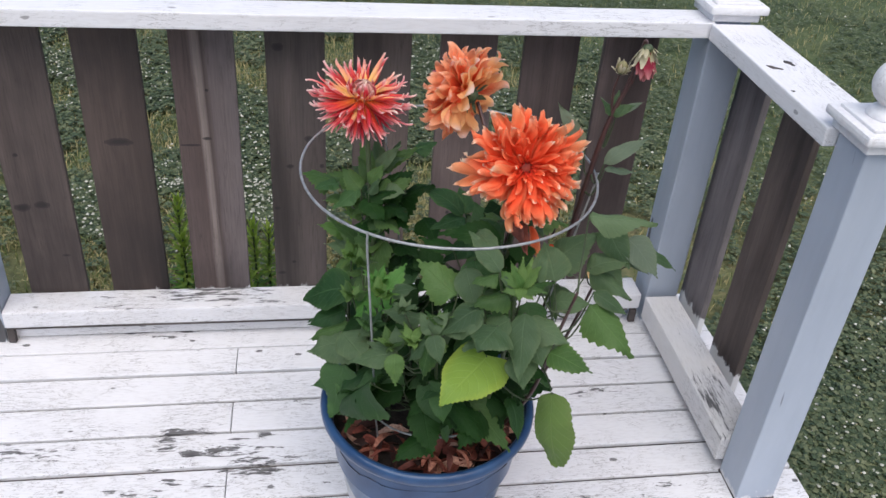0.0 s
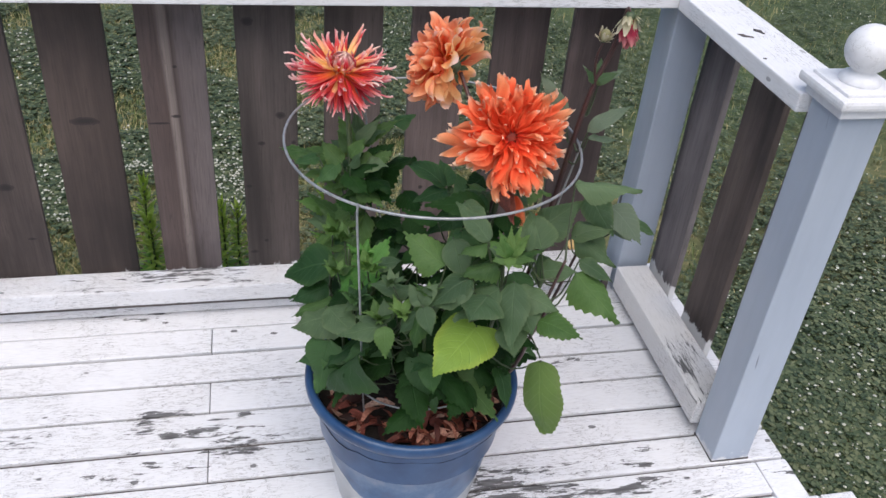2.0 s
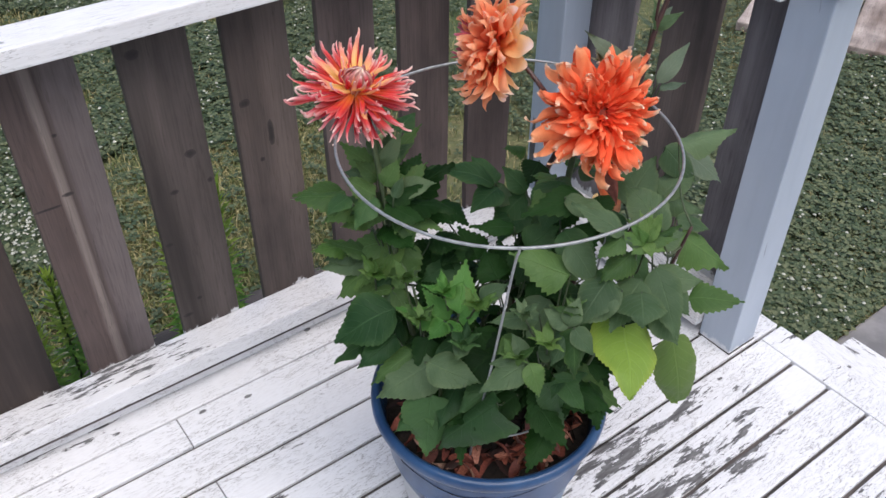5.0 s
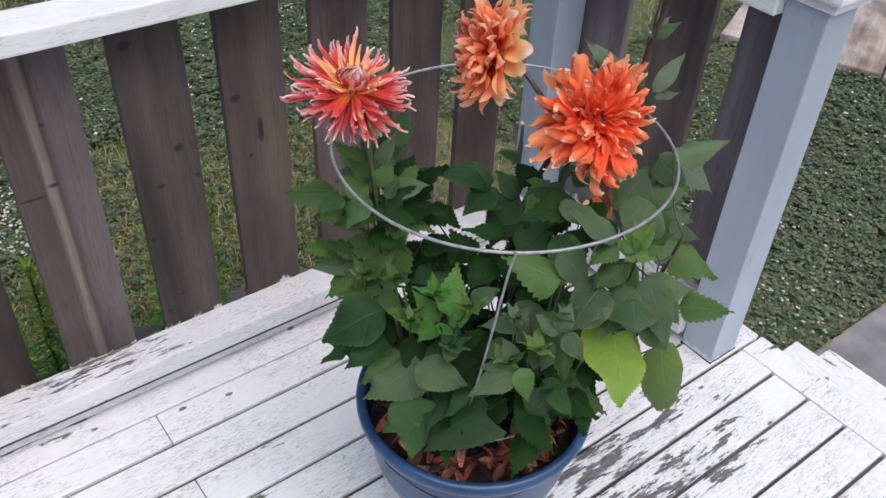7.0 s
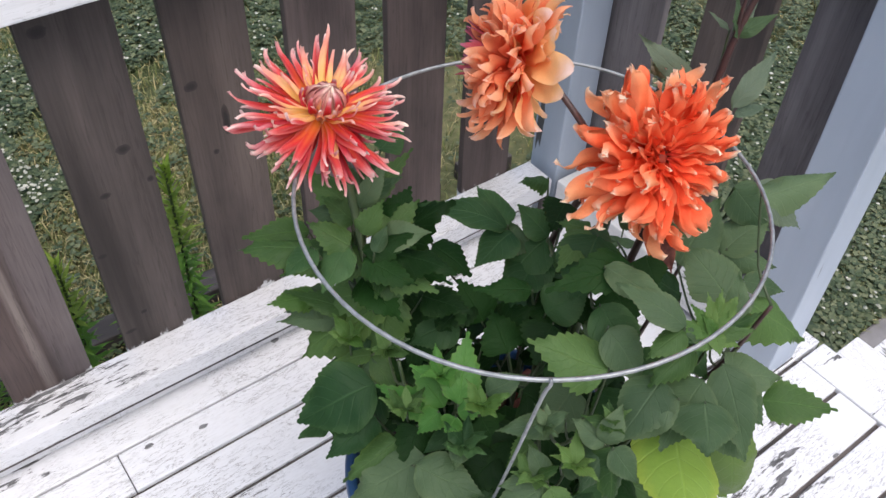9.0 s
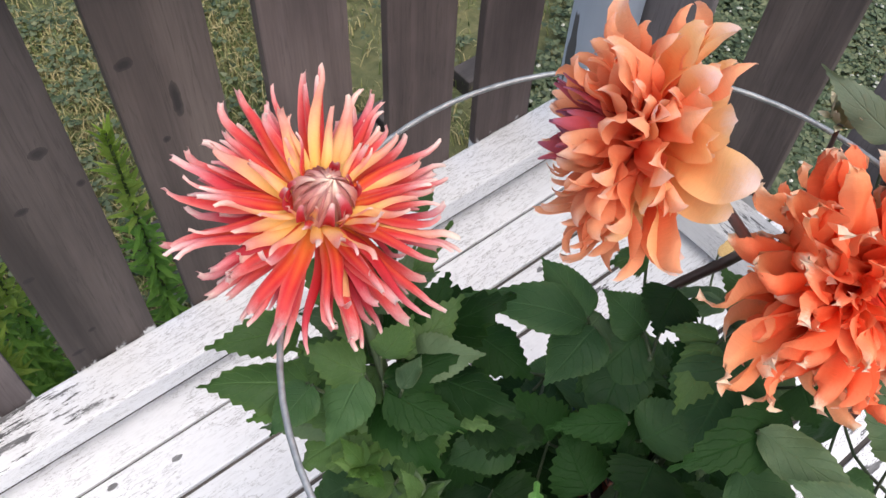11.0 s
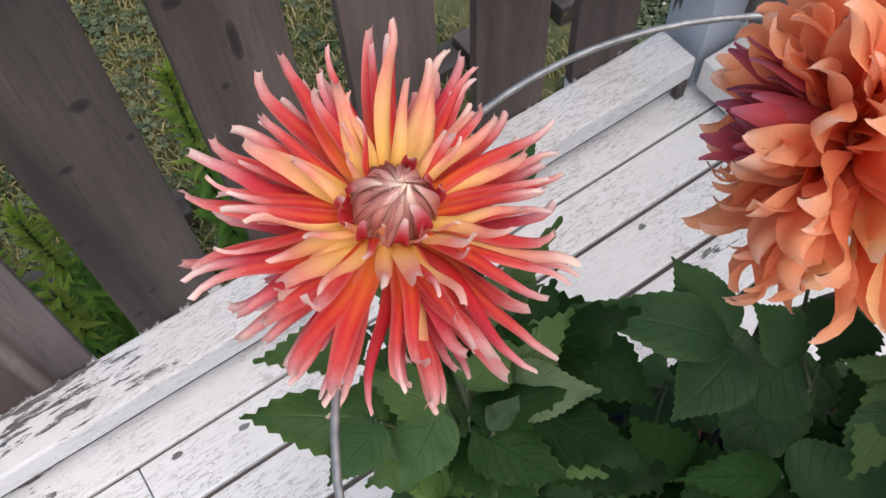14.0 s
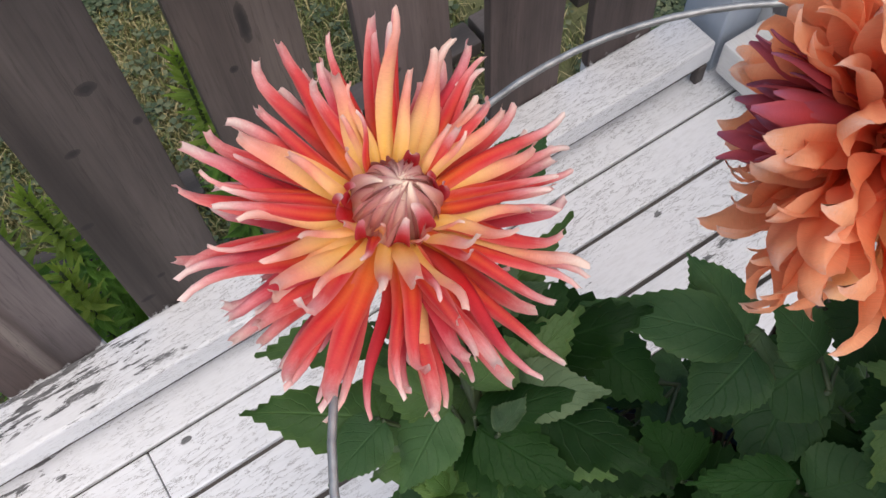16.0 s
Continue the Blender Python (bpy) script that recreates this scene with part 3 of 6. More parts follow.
def clover_zone(x, y):
    """Clover grows in patches, away from the dry grass along the fence."""
    return ((y > 2.1 + 0.3 * np.sin(2.3 * x + 0.4)) & (patch(x, y, 1.9, 0.7) > 0.30)) | ((x + 0.3 * np.sin(2.1 * y) + 0.15 * np.sin(7.3 * y) > 1.35) & (y < 2.1))


def clover(rng, count):
    x, y = lawn_spots(rng, count)
    keep = rng.uniform(0, 1, len(x)) < 0.45 + 0.7 * patch(x, y)
    keep &= clover_zone(x, y) | (rng.uniform(0, 1, len(x)) < 0.08)
    x, y = x[keep], y[keep]
    n = len(x)
    r = rng.uniform(0.007, 0.016, n)
    h = rng.uniform(0.015, 0.06, n)
    az = rng.uniform(0, 2 * np.pi, n)
    vs, fs = [], []
    for k in range(3):
        a = az + k * 2.094
        d = np.stack([np.cos(a), np.sin(a)], 1)
        t = np.stack([-np.sin(a), np.cos(a)], 1)
        tip = rng.normal(0, 0.35, n) * r
        o = np.stack([x, y, GROUND + h], 1)
        def pt(u, w, z):
            p = o.copy()
            p[:, :2] += d * (u * r)[:, None] + t * (w * r)[:, None]
            p[:, 2] += z
            return p
        quad = np.stack([pt(0.05, 0, 0 * r), pt(1.0, -0.75, tip - 0.15 * r), pt(1.75, 0, tip), pt(1.0, 0.75, tip - 0.15 * r)], 1)
        base = sum(len(v) for v in vs)
        vs.append(quad.reshape(-1, 3))
        fs.append(base + np.arange(4 * n).reshape(n, 4))
    return np.concatenate(vs), np.concatenate(fs)


def blades(rng, count):
    x, y = lawn_spots(rng, count)
    keep = rng.uniform(0, 1, len(x)) < np.where(~clover_zone(x, y), 1.0, 0.85 - 0.6 * patch(x, y))
    x, y = x[keep], y[keep]
    n = len(x)
    h, w = rng.uniform(0.02, 0.07, n), rng.uniform(0.0012, 0.003, n)
    a, lean = rng.uniform(0, 2 * np.pi, n), rng.uniform(0.2, 1.3, n)
    d = np.stack([np.cos(a), np.sin(a), 0 * a], 1)
    t = np.stack([-np.sin(a), np.cos(a), 0 * a], 1)
    o = np.stack([x, y, GROUND + 0 * x], 1)
    up = np.array([0, 0, 1.0])
    mid = o + d * (h * lean * 0.35)[:, None] + up * (h * 0.65)[:, None]
    tip = o + d * (h * lean)[:, None] + up * (h * (1.05 - 0.35 * lean))[:, None]
    v = np.stack([o - t * w[:, None], o + t * w[:, None], mid + t * w[:, None] * 0.8, mid - t * w[:, None] * 0.8, tip], 1).reshape(-1, 3)
    i = 5 * np.arange(n)
    q = np.stack([i, i + 1, i + 2, i + 3], 1)
    q2 = np.stack([i + 3, i + 2, i + 4, i + 4], 1)
    return v, np.concatenate([q, q2])


def leafage(name, cols):
    m, ns, ls, b = material(name)
    g = ns.new("ShaderNodeNewGeometry")
    n = noise_at(ns, ls, 0.9, 3, coords="Position")
    v = maths(ns, ls, "ADD", maths(ns, ls, "MULTIPLY", g.outputs["Random Per Island"], 0.65), maths(ns, ls, "MULTIPLY", n, 0.35))
    ls.new(ramp(ns, ls, v, cols), b.inputs["Base Color"])
    b.inputs["Roughness"].default_value = 0.6
    return m


def blossoms(rng, count):
    x, y = lawn_spots(rng, count * 3)
    keep = rng.uniform(0, 1, len(x)) < np.clip(patch(x, y) * 1.3 - 0.25, 0.02, 1)
    keep &= clover_zone(x, y) & (rng.uniform(0, 1, len(x)) < np.where(x > 0.9, 0.25, 0.75))
    x, y = x[keep][:count], y[keep][:count]
    n = len(x)
    r, h = rng.uniform(0.0035, 0.0085, n), rng.uniform(0.035, 0.08, n)
    o = np.stack([x, y, GROUND + h], 1)
    dirs = np.array([[1, 0, 0], [0.5, 0.87, 0], [-0.5, 0.87, 0], [-1, 0, 0], [-0.5, -0.87, 0], [0.5, -0.87, 0], [0, 0, 0.85], [0, 0, -0.6]])
    v = o[:, None, :] + dirs[None] * r[:, None, None] * rng.uniform(0.75, 1.2, (n, 8, 1))
    f = np.array([[k, (k + 1) % 6, 6] for k in range(6)] + [[(k + 1) % 6, k, 7] for k in range(6)])
    fs = (8 * np.arange(n))[:, None, None] + f[None]
    return v.reshape(-1, 3), fs.reshape(-1, 3)


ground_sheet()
CLOVER = leafage("clover_green", [(0.15, (0.020, 0.038, 0.014)), (0.5, (0.052, 0.076, 0.032)), (0.85, (0.128, 0.142, 0.070))])
GRASS = leafage("grass_green", [(0.15, (0.060, 0.095, 0.022)), (0.42, (0.155, 0.165, 0.052)), (0.72, (0.36, 0.30, 0.145))])
BLOSSOM = leafage("clover_blossom", [(0.2, (0.24, 0.25, 0.20)), (0.8, (0.50, 0.49, 0.43))])
foliage_mesh("clover", CLOVER, clover, 290000, 3, "low green clover leaves covering the lawn", "clover")
foliage_mesh("grass", GRASS, blades, 170000, 5, "short yellowish green grass blades in the lawn", "grass")
foliage_mesh("clover_blossoms", BLOSSOM, blossoms, 20000, 7, "small white clover blossoms dotted over the lawn", "clover")


# ---- setting beyond the deck ----
def boardwalk():
    t = thing("boardwalk", (3.95, 1.35, GROUND), "weathered pale wooden planks lying flat on the lawn", "boardwalk")
    t.rotation_euler = (0, 0, radians(24))
    for k in range(4):
        beam("plank", PLANK, t, -0.55 + 0.04 * (k % 2), 1.6, -0.42 + 0.29 * k, -0.14 + 0.29 * k, 0.02, 0.075, 0.008, warp=0.006, seed=k)


boardwalk()
PAVER = simple("paver_stone", (0.14, 0.135, 0.14), (0.25, 0.24, 0.245), 9, 0.9, 0, 0.5, 0.004, coords="Position")
paving = tagged(new("paving"), "grey concrete paving slabs at the foot of the steps", "paving", kind="structure")
for k in range(3):
    beam("paver", PAVER, paving, 1.42, 2.02, -0.62 * k - 0.58, -0.62 * k + 0.03, GROUND - 0.03, GROUND + 0.02, 0.008, warp=0.003, seed=k)

edging = thing("garden_edging", (0, 1.32, GROUND), "row of dark old timber blocks edging the lily bed", "edging")
for k in range(13):
    x = -2.35 + 0.27 * k + 0.03 * math.sin(k * 2.7)
    beam("edging_block", JOIST, edging, x, x + 0.20, -0.045, 0.045, -0.02, 0.075 + 0.012 * math.sin(k * 1.9), 0.008, warp=0.004, seed=k)

# ---- deck ----
deck = tagged(new("deck_floor"), "white-painted deck boards with paint flaking to grey wood", "deck", kind="structure")
GROOVES = [0.690, 0.605, 0.506, 0.410, 0.305, 0.200, 0.092, -0.006, -0.103] + [-0.200 - 0.098 * k for k in range(20)]
for k, (far, near) in enumerate(zip(GROOVES, GROOVES[1:])):
    end = 0.770 if near >= -0.11 else 0.692
    mat = DECK if k < 4 or (4 < k < 7) else DECK_WORN
    cuts = [-1.95, -0.558, end] if k in (2, 4, 6, 8, 10) else [-1.95, end]
    for a, b in zip(cuts, cuts[1:]):
        beam("board", mat, deck, a + 0.0008, b - 0.0008, near + (0.0028 if k < 3 else 0.0044), far - (0.0028 if k < 3 else 0.0044), -0.036, 0.0015 * ((k * 7) % 3 - 1), 0.003)
beam("border_board", DECK_WORN, deck, 0.694, 0.772, GROOVES[-1], -0.106, -0.036, 0.001, 0.004)
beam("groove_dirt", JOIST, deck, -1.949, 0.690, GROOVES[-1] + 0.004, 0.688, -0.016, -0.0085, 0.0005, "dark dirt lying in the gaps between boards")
frame_under = tagged(new("deck_frame"), "dark joists under the deck boards", "deck", kind="structure")
for x in (-1.9, -1.25, -0.56, 0.05, 0.69):
    beam("joist", JOIST, frame_under, x - 0.019, x + 0.019, GROOVES[-1], 0.66, -0.20, -0.0385, 0.002)
for y in (0.664, GROOVES[-1] - 0.02):
    beam("rim_joist", JOIST, frame_under, -1.95, 0.71, y, y + 0.022, -0.22, -0.0385, 0.002)
beam("rim_joist", JOIST, frame_under, 0.712, 0.74, GROOVES[-1], 0.66, -0.22, -0.0385, 0.002)
for x in (-1.85, -0.56, 0.66):
    for y in (0.6, -0.9, -2.0):
        beam("footing", JOIST, frame_under, x - 0.045, x + 0.045, y - 0.045, y + 0.045, GROUND - 0.1, -0.20, 0.003)

# ---- steps down to the lawn ----
stairs = thing("deck_steps", (1.0, -0.7, GROUND), "white-painted wooden steps with flaking worn treads", "steps")
stairs.matrix_parent_inverse = Matrix()
for k in range(2):
    x1, z1 = 1.037 + 0.258 * k, -0.18 * (k + 1)
    for j in range(3):
        a = x1 - 0.293 + 0.098 * j
        beam("tread_board", STEP, stairs, a + 0.003 - 1.0, a + 0.095 - 1.0, -1.25 + 0.7, -0.088 + 0.7, z1 - 0.036 - GROUND, z1 - GROUND, 0.004)
    beam("riser", STEP, stairs, x1 - 0.280 - 1.0, x1 - 0.262 - 1.0, -1.23 + 0.7, -0.10 + 0.7, z1 + 0.002 - GROUND, z1 + 0.142 - GROUND, 0.002)
    beam("stringer", STEP, stairs, x1 - 0.27 - 1.0, x1 - 0.02 - 1.0, -0.128 + 0.7, -0.092 + 0.7, 0.0, z1 - 0.038 - GROUND, 0.003)
    beam("stringer", STEP, stairs, x1 - 0.27 - 1.0, x1 - 0.02 - 1.0, -1.24 + 0.7, -1.20 + 0.7, 0.0, z1 - 0.038 - GROUND, 0.003)

# ---- railing ----
rail = tagged(new("deck_railing"), "white wooden railing with dark weathered pickets and pale blue-grey posts", "railing")


def post(x0, x1, y0, y1, top, parent, capped=True):
    p = beam("post", POST, parent, x0, x1, y0, y1, -0.02, top, 0.004, "pale blue-grey painted square post", warp=0.0012, seed=x0 * 9 + y0)
    if not capped:
        return p
    cx, cy, h = (x0 + x1) / 2, (y0 + y1) / 2, (x1 - x0) / 2
    bm = bmesh.new()
    box(bm, cx - h - 0.012, cx + h + 0.012, cy - h - 0.012, cy + h + 0.012, top - 0.010, top + 0.012, 0.003)
    box(bm, cx - h - 0.026, cx + h + 0.026, cy - h - 0.026, cy + h + 0.026, top + 0.010, top + 0.030, 0.007)
    box(bm, cx - h - 0.010, cx + h + 0.010, cy - h - 0.010, cy + h + 0.010, top + 0.028, top + 0.036, 0.003)
    part("post_cap", bm, CAP, p, "white moulded post cap")
    prof = [(0.0, 0.034), (0.036, 0.034), (0.037, 0.040), (0.030, 0.050), (0.023, 0.054), (0.022, 0.058)]
    prof += [(0.043 * math.sin(a), 0.096 - 0.043 * math.cos(a)) for a in (0.55 + (math.pi - 0.55) * i / 14 for i in range(15))]
    f = part("finial", lathe(bmesh.new(), prof, (cx, cy, top), 40), CAP, p, "white ball finial", True)
    return p


post(0.587, 0.680, -0.092, -0.001, 0.905, rail)
beam("caulk_line", JOIST, rail, 0.585, 0.682, -0.0945, 0.001, -0.004, 0.0025, 0.0008, "dark dirty gap at the post foot", 0.003, 8)
post(0.580, 0.672, 0.562, 0.654, 0.905, rail)
post(-1.236, -1.145, 0.562, 0.654, 0.856, rail, False)
beam("top_rail", RAIL, rail, -1.95, 0.577, 0.543, 0.637, 0.857, 0.895, 0.004, "white top rail", 0.0012, 1)
beam("top_rail", RAIL_Y, rail, 0.563, 0.690, 0.001, 0.540, 0.857, 0.895, 0.004, "white top rail", 0.0012, 2)
beam("bottom_rail", PLATE_X, rail, -1.143, 0.562, 0.553, 0.640, 0.052, 0.101, 0.005, "white bottom rail with worn paint", 0.0012, 3)
beam("bottom_rail", PLATE_Y, rail, 0.569, 0.664, 0.002, 0.545, 0.030, 0.101, 0.005, "bottom rail worn to bare grey wood", 0.0015, 4)
beam("blocking", PLATE_X, rail, -1.143, 0.53, 0.578, 0.634, 0.0035, 0.044, 0.003, "white strip of wood under the bottom rail", 0.001, 5)
# added dark strip that draws the shadow line below the rail
beam("gap_filler", JOIST, rail, -1.143, 0.53, 0.5565, 0.630, 0.0445, 0.0515, 0.0005, "added dark strip for the shade under the bottom rail")
for x in (-1.137, 0.545):
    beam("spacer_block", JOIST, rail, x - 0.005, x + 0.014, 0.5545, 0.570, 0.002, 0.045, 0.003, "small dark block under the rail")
WOODS = {-1: PICKET, 0: PICKET_DARK, 1: PICKET_HEART, 2: PICKET_BROWN, 3: PICKET, 4: PICKET_ROSY, 5: PICKET_ROSY, 6: PICKET_ROSY}
LEFTS = {-5: -1.935, -4: -1.722, -3: -1.510, -1: -1.090, 0: -0.884, 1: -0.672, 2: -0.457, 3: -0.253, 4: -0.048, 5: 0.155, 6: 0.355}
for k, x in LEFTS.items():
    beam("picket", WOODS.get(k, PICKET_BROWN), rail, x, x + (0.144 if k < 2 else 0.137), 0.642, 0.660, -0.16, 0.868, 0.003, warp=0.002, seed=k + 20)
for y in (0.444, 0.212, -0.004):
    beam("picket", PICKET if 0.1 < y < 0.4 else PICKET_GREY, rail, 0.692, 0.710, y, y + 0.142, -0.16, 0.868, 0.003, warp=0.002, seed=y * 30 + 60)

# bare spots where the paint came off the top rail
for x, y, w, l, turn in ((0.593, 0.278, 0.012, 0.030, 50), (0.638, 0.303, 0.014, 0.024, 20), (0.575, 0.16, 0.004, 0.008, 80)):
    bm = bmesh.new()
    rim = [(math.cos(a) * w * (1 + 0.45 * math.sin(3 * a + x * 40)), math.sin(a) * l * (1 + 0.3 * math.cos(2 * a + y * 30))) for a in (2 * math.pi * i / 16 for i in range(16))]
    low, high = ([bm.verts.new((u / 2, v / 2, z)) for u, v in rim] for z in (-0.001, 0.0009))
    bm.faces.new(high)
    for i in range(16):
        bm.faces.new((low[i], low[(i + 1) % 16], high[(i + 1) % 16], high[i]))
    spot = part("bare_spot", bm, JOIST, rail, "dark spot of bare wood")
    spot.matrix_local = pose(x, y, 0.8955, 0, 0, turn)

# ---- flower pot ----
POT = (-0.136, -0.051)


def pot_glaze():
    m, ns, ls, b = material("pot_glaze")
    wash = noise_at(ns, ls, 13, 5, (0.55, 0.55, 0.8), 0.65)
    fine = noise_at(ns, ls, 40, 4, (1, 1, 0.6), 0.6)
    v = maths(ns, ls, "ADD", maths(ns, ls, "MULTIPLY", wash, 0.7), maths(ns, ls, "MULTIPLY", fine, 0.3))
    blue = ramp(ns, ls, v, [(0.38, (0.010, 0.036, 0.105)), (0.49, (0.020, 0.078, 0.185)), (0.56, (0.045, 0.112, 0.220)), (0.66, (0.145, 0.185, 0.270))])
    sep = ns.new("ShaderNodeSeparateXYZ")
    ls.new(ns.new("ShaderNodeTexCoord").outputs["Object"], sep.inputs[0])
    swag = maths(ns, ls, "MULTIPLY", maths(ns, ls, "MULTIPLY", sep.outputs[0], sep.outputs[0]), 3.4)
    edge = maths(ns, ls, "SUBTRACT", sep.outputs[2], maths(ns, ls, "ADD", swag, 0.060))
    edge = maths(ns, ls, "ADD", edge, maths(ns, ls, "MULTIPLY", maths(ns, ls, "SUBTRACT", fine, 0.5), 0.02))
    body = mixed(ns, ls, ramp(ns, ls, edge, [(0.0, 0.0), (0.004, 1.0)]), (0.36, 0.37, 0.385), blue)
    line = ramp(ns, ls, maths(ns, ls, "ABSOLUTE", edge), [(0.001, 1.0), (0.004, 0.0)])
    ls.new(mixed(ns, ls, maths(ns, ls, "MULTIPLY", line, 0.7), body, (0.52, 0.52, 0.50)), b.inputs["Base Color"])
    b.inputs["Roughness"].default_value = 0.28
    bumped(ns, ls, b, v, 0.12, 0.002)
    return m


GLAZE = pot_glaze()
RIMBLUE = simple("rim_glaze", (0.010, 0.036, 0.100), (0.028, 0.076, 0.175), 14, 0.28)
pot = thing("flower_pot", (*POT, 0.002), "round dark blue plastic flower pot with rolled rim", "flower pot")
profile = [(0.0, 0.0), (0.140, 0.0), (0.146, 0.006), (0.166, 0.12), (0.1765, 0.205), (0.1795, 0.210), (0.1800, 0.217), (0.1795, 0.224), (0.1835, 0.246), (0.1865, 0.251), (0.1870, 0.257), (0.1860, 0.263), (0.1885, 0.285), (0.1905, 0.300)]
part("body", lathe(bmesh.new(), profile, steps=64), GLAZE, pot, smooth=True)
rimp = [(0.1895, 0.292), (0.201, 0.296), (0.2085, 0.302), (0.2125, 0.311), (0.2125, 0.319), (0.209, 0.326), (0.203, 0.328), (0.197, 0.325), (0.194, 0.316), (0.190, 0.28), (0.184, 0.20)]
part("rim", lathe(bmesh.new(), rimp, steps=64), RIMBLUE, pot, "dark blue rolled rim", True)
bm = lathe(bmesh.new(), [(0.0, 0.0)] + [(0.0316 * k, 0.0) for k in range(1, 7)], steps=44)
for v in bm.verts:
    v.co.z = 0.262 + 0.016 * noise.noise(v.co * 14) + 0.006 * noise.noise(v.co * 50)
part("soil", bm, SOIL, pot, "dark crumbly potting soil", True)


def chip_mesh(i):
    """A dried curled petal."""
    bm = bmesh.new()
    rng = random.Random(i)
    rows = []
    for a in range(5):
        s = a / 4
        w = (0.13 + 0.022 * i) * math.sin(math.pi * min(1, s * 0.86 + 0.08)) + 0.02
        rows.append([bm.verts.new((c * w, s - 0.5, 0.22 * math.sin(s * 2.6 + i) + 0.45 * w * abs(c) + rng.uniform(-0.03, 0.03))) for c in (-1, 0, 1)])
    for p, q in zip(rows, rows[1:]):
        for k in range(2):
            bm.faces.new((p[k], p[k + 1], q[k + 1], q[k]))
    me = bpy.data.meshes.new("dry_petal")
    bm.to_mesh(me)
    bm.free()
    me.materials.append(CHIP)
    me.polygons.foreach_set("use_smooth", [True] * len(me.polygons))
    return me


chips = [chip_mesh(i) for i in range(5)]
rng = random.Random(11)
litter = thing("fallen_petals", (*POT, 0.27), "dried red-brown petals lying on the potting soil", "dry petals")
clumps = [(2.9, 0.145), (3.75, 0.145), (4.5, 0.14), (4.75, 0.13), (5.3, 0.14), (5.75, 0.145), (0.2, 0.14), (0.9, 0.14)]
for k in range(170):
    a, r = clumps[k % len(clumps)]
    a, r = a + rng.gauss(0, 0.22), min(0.155, r + rng.gauss(0, 0.024))
    ob = new("dry_petal", chips[k % 5])
    ob.parent = litter
    s = rng.uniform(0.034, 0.068)
    ob.matrix_local = pose(r * math.cos(a), r * math.sin(a), 0.008 + rng.uniform(0, 0.024), rng.uniform(-40, 40), rng.uniform(-60, 60), rng.uniform(0, 360)) @ Matrix.Diagonal((s, s, s, 1))

# ---- wire plant support ----
RING = (-0.130, -0.054, 0.849)
cage = thing("plant_support", (RING[0], RING[1], 0.27), "galvanised wire ring plant support standing in the pot", "plant support")


def hoop(r, z, thick):
    return tube(bmesh.new(), [(r * math.cos(a), r * math.sin(a), z + 0.002 * math.sin(3 * a)) for a in (2 * math.pi * i / 72 for i in range(72))], thick, thick, 8, True)


part("ring", hoop(0.2445, RING[2] - 0.27, 0.0022), WIRE, cage, smooth=True)
part("lower_ring", hoop(0.135, 0.085, 0.0019), WIRE, cage, smooth=True)
for a in (233.0, 353.0, 113.0):
    legs = []
    for r, turn, z in ((0.2475, 0, 0.583), (0.2475, 0, 0.574), (0.240, -1, 0.54), (0.197, -5.5, 0.33), (0.148, -15, 0.09), (0.120, -22, -0.05)):
        legs.append((r * math.cos(radians(a + turn)), r * math.sin(radians(a + turn)), z))
    part("leg", tube(bmesh.new(), smooth_path(legs), 0.0019, 0.0019), WIRE, cage, smooth=True)


# ---- dahlias: leaves ----
def leaf_mesh(name, mat, width, droop, fold, wave, seed, teeth=0.009, n=30, curl=0.0, round_=0.72, lobe=0.16, taper=0.42, blunt=0.9):
    """A serrate pointed leaf, one unit long along y, upper side to +z."""
    bm = bmesh.new()
    uv = bm.loops.layers.uv.new("UVMap")
    rng = random.Random(seed)
    rows = []
    for i in range(n + 1):
        s = i / n
        w = width * 0.5 * (math.sin(math.pi * s ** round_) ** blunt) * (1 - taper * s * s) * (1 - 0.6 * max(0.0, s - 0.62)) if 0 < i < n else 0.0
        if 1 < i < n:
            w += teeth * (1.2 if i % 2 else -0.9) * (1 - 0.4 * s)
        z0 = 1.15 * droop * (s - s * s) + 0.035 * (math.sin(5 * s + seed) - math.sin(seed) * (1 - s) - math.sin(5 + seed) * s)
        row = []
        for c in (-1, -0.5, 0, 0.5, 1):
            ww = abs(c) * max(w, 0.003)
            back = -lobe * abs(c) * w * (1 - s) ** (1 if lobe < 0.3 else 3) + ((0.012 + teeth) if i % 2 and abs(c) == 1 else 0.0)
            z = z0 + fold * ww - 0.8 * abs(fold) * ww * abs(c) - curl * ww * ww * 2.2
            z += wave * c * c * 0.030 * math.sin(13 * s + 2.0 * c + seed) + wave * 0.012 * abs(c) * math.cos(21 * s + seed)
            lean = 0.05 * math.sin(seed * 1.9) * s * s
            row.append((bm.verts.new(((math.copysign(ww, c) if c else 0.0) + lean, s + back, z)), (0.5 + 0.5 * c, s)))
        rows.append(row)
    for p, q in zip(rows, rows[1:]):
        for k in range(4):
            f = bm.faces.new([p[k][0], p[k + 1][0], q[k + 1][0], q[k][0]])
            for loop, tex in zip(f.loops, (p[k][1], p[k + 1][1], q[k + 1][1], q[k][1])):
                loop[uv].uv = tex
    me = bpy.data.meshes.new(name)
    bm.to_mesh(me)
    bm.free()
    me.materials.append(mat)
    me.polygons.foreach_set("use_smooth", [True] * len(me.polygons))
    return me


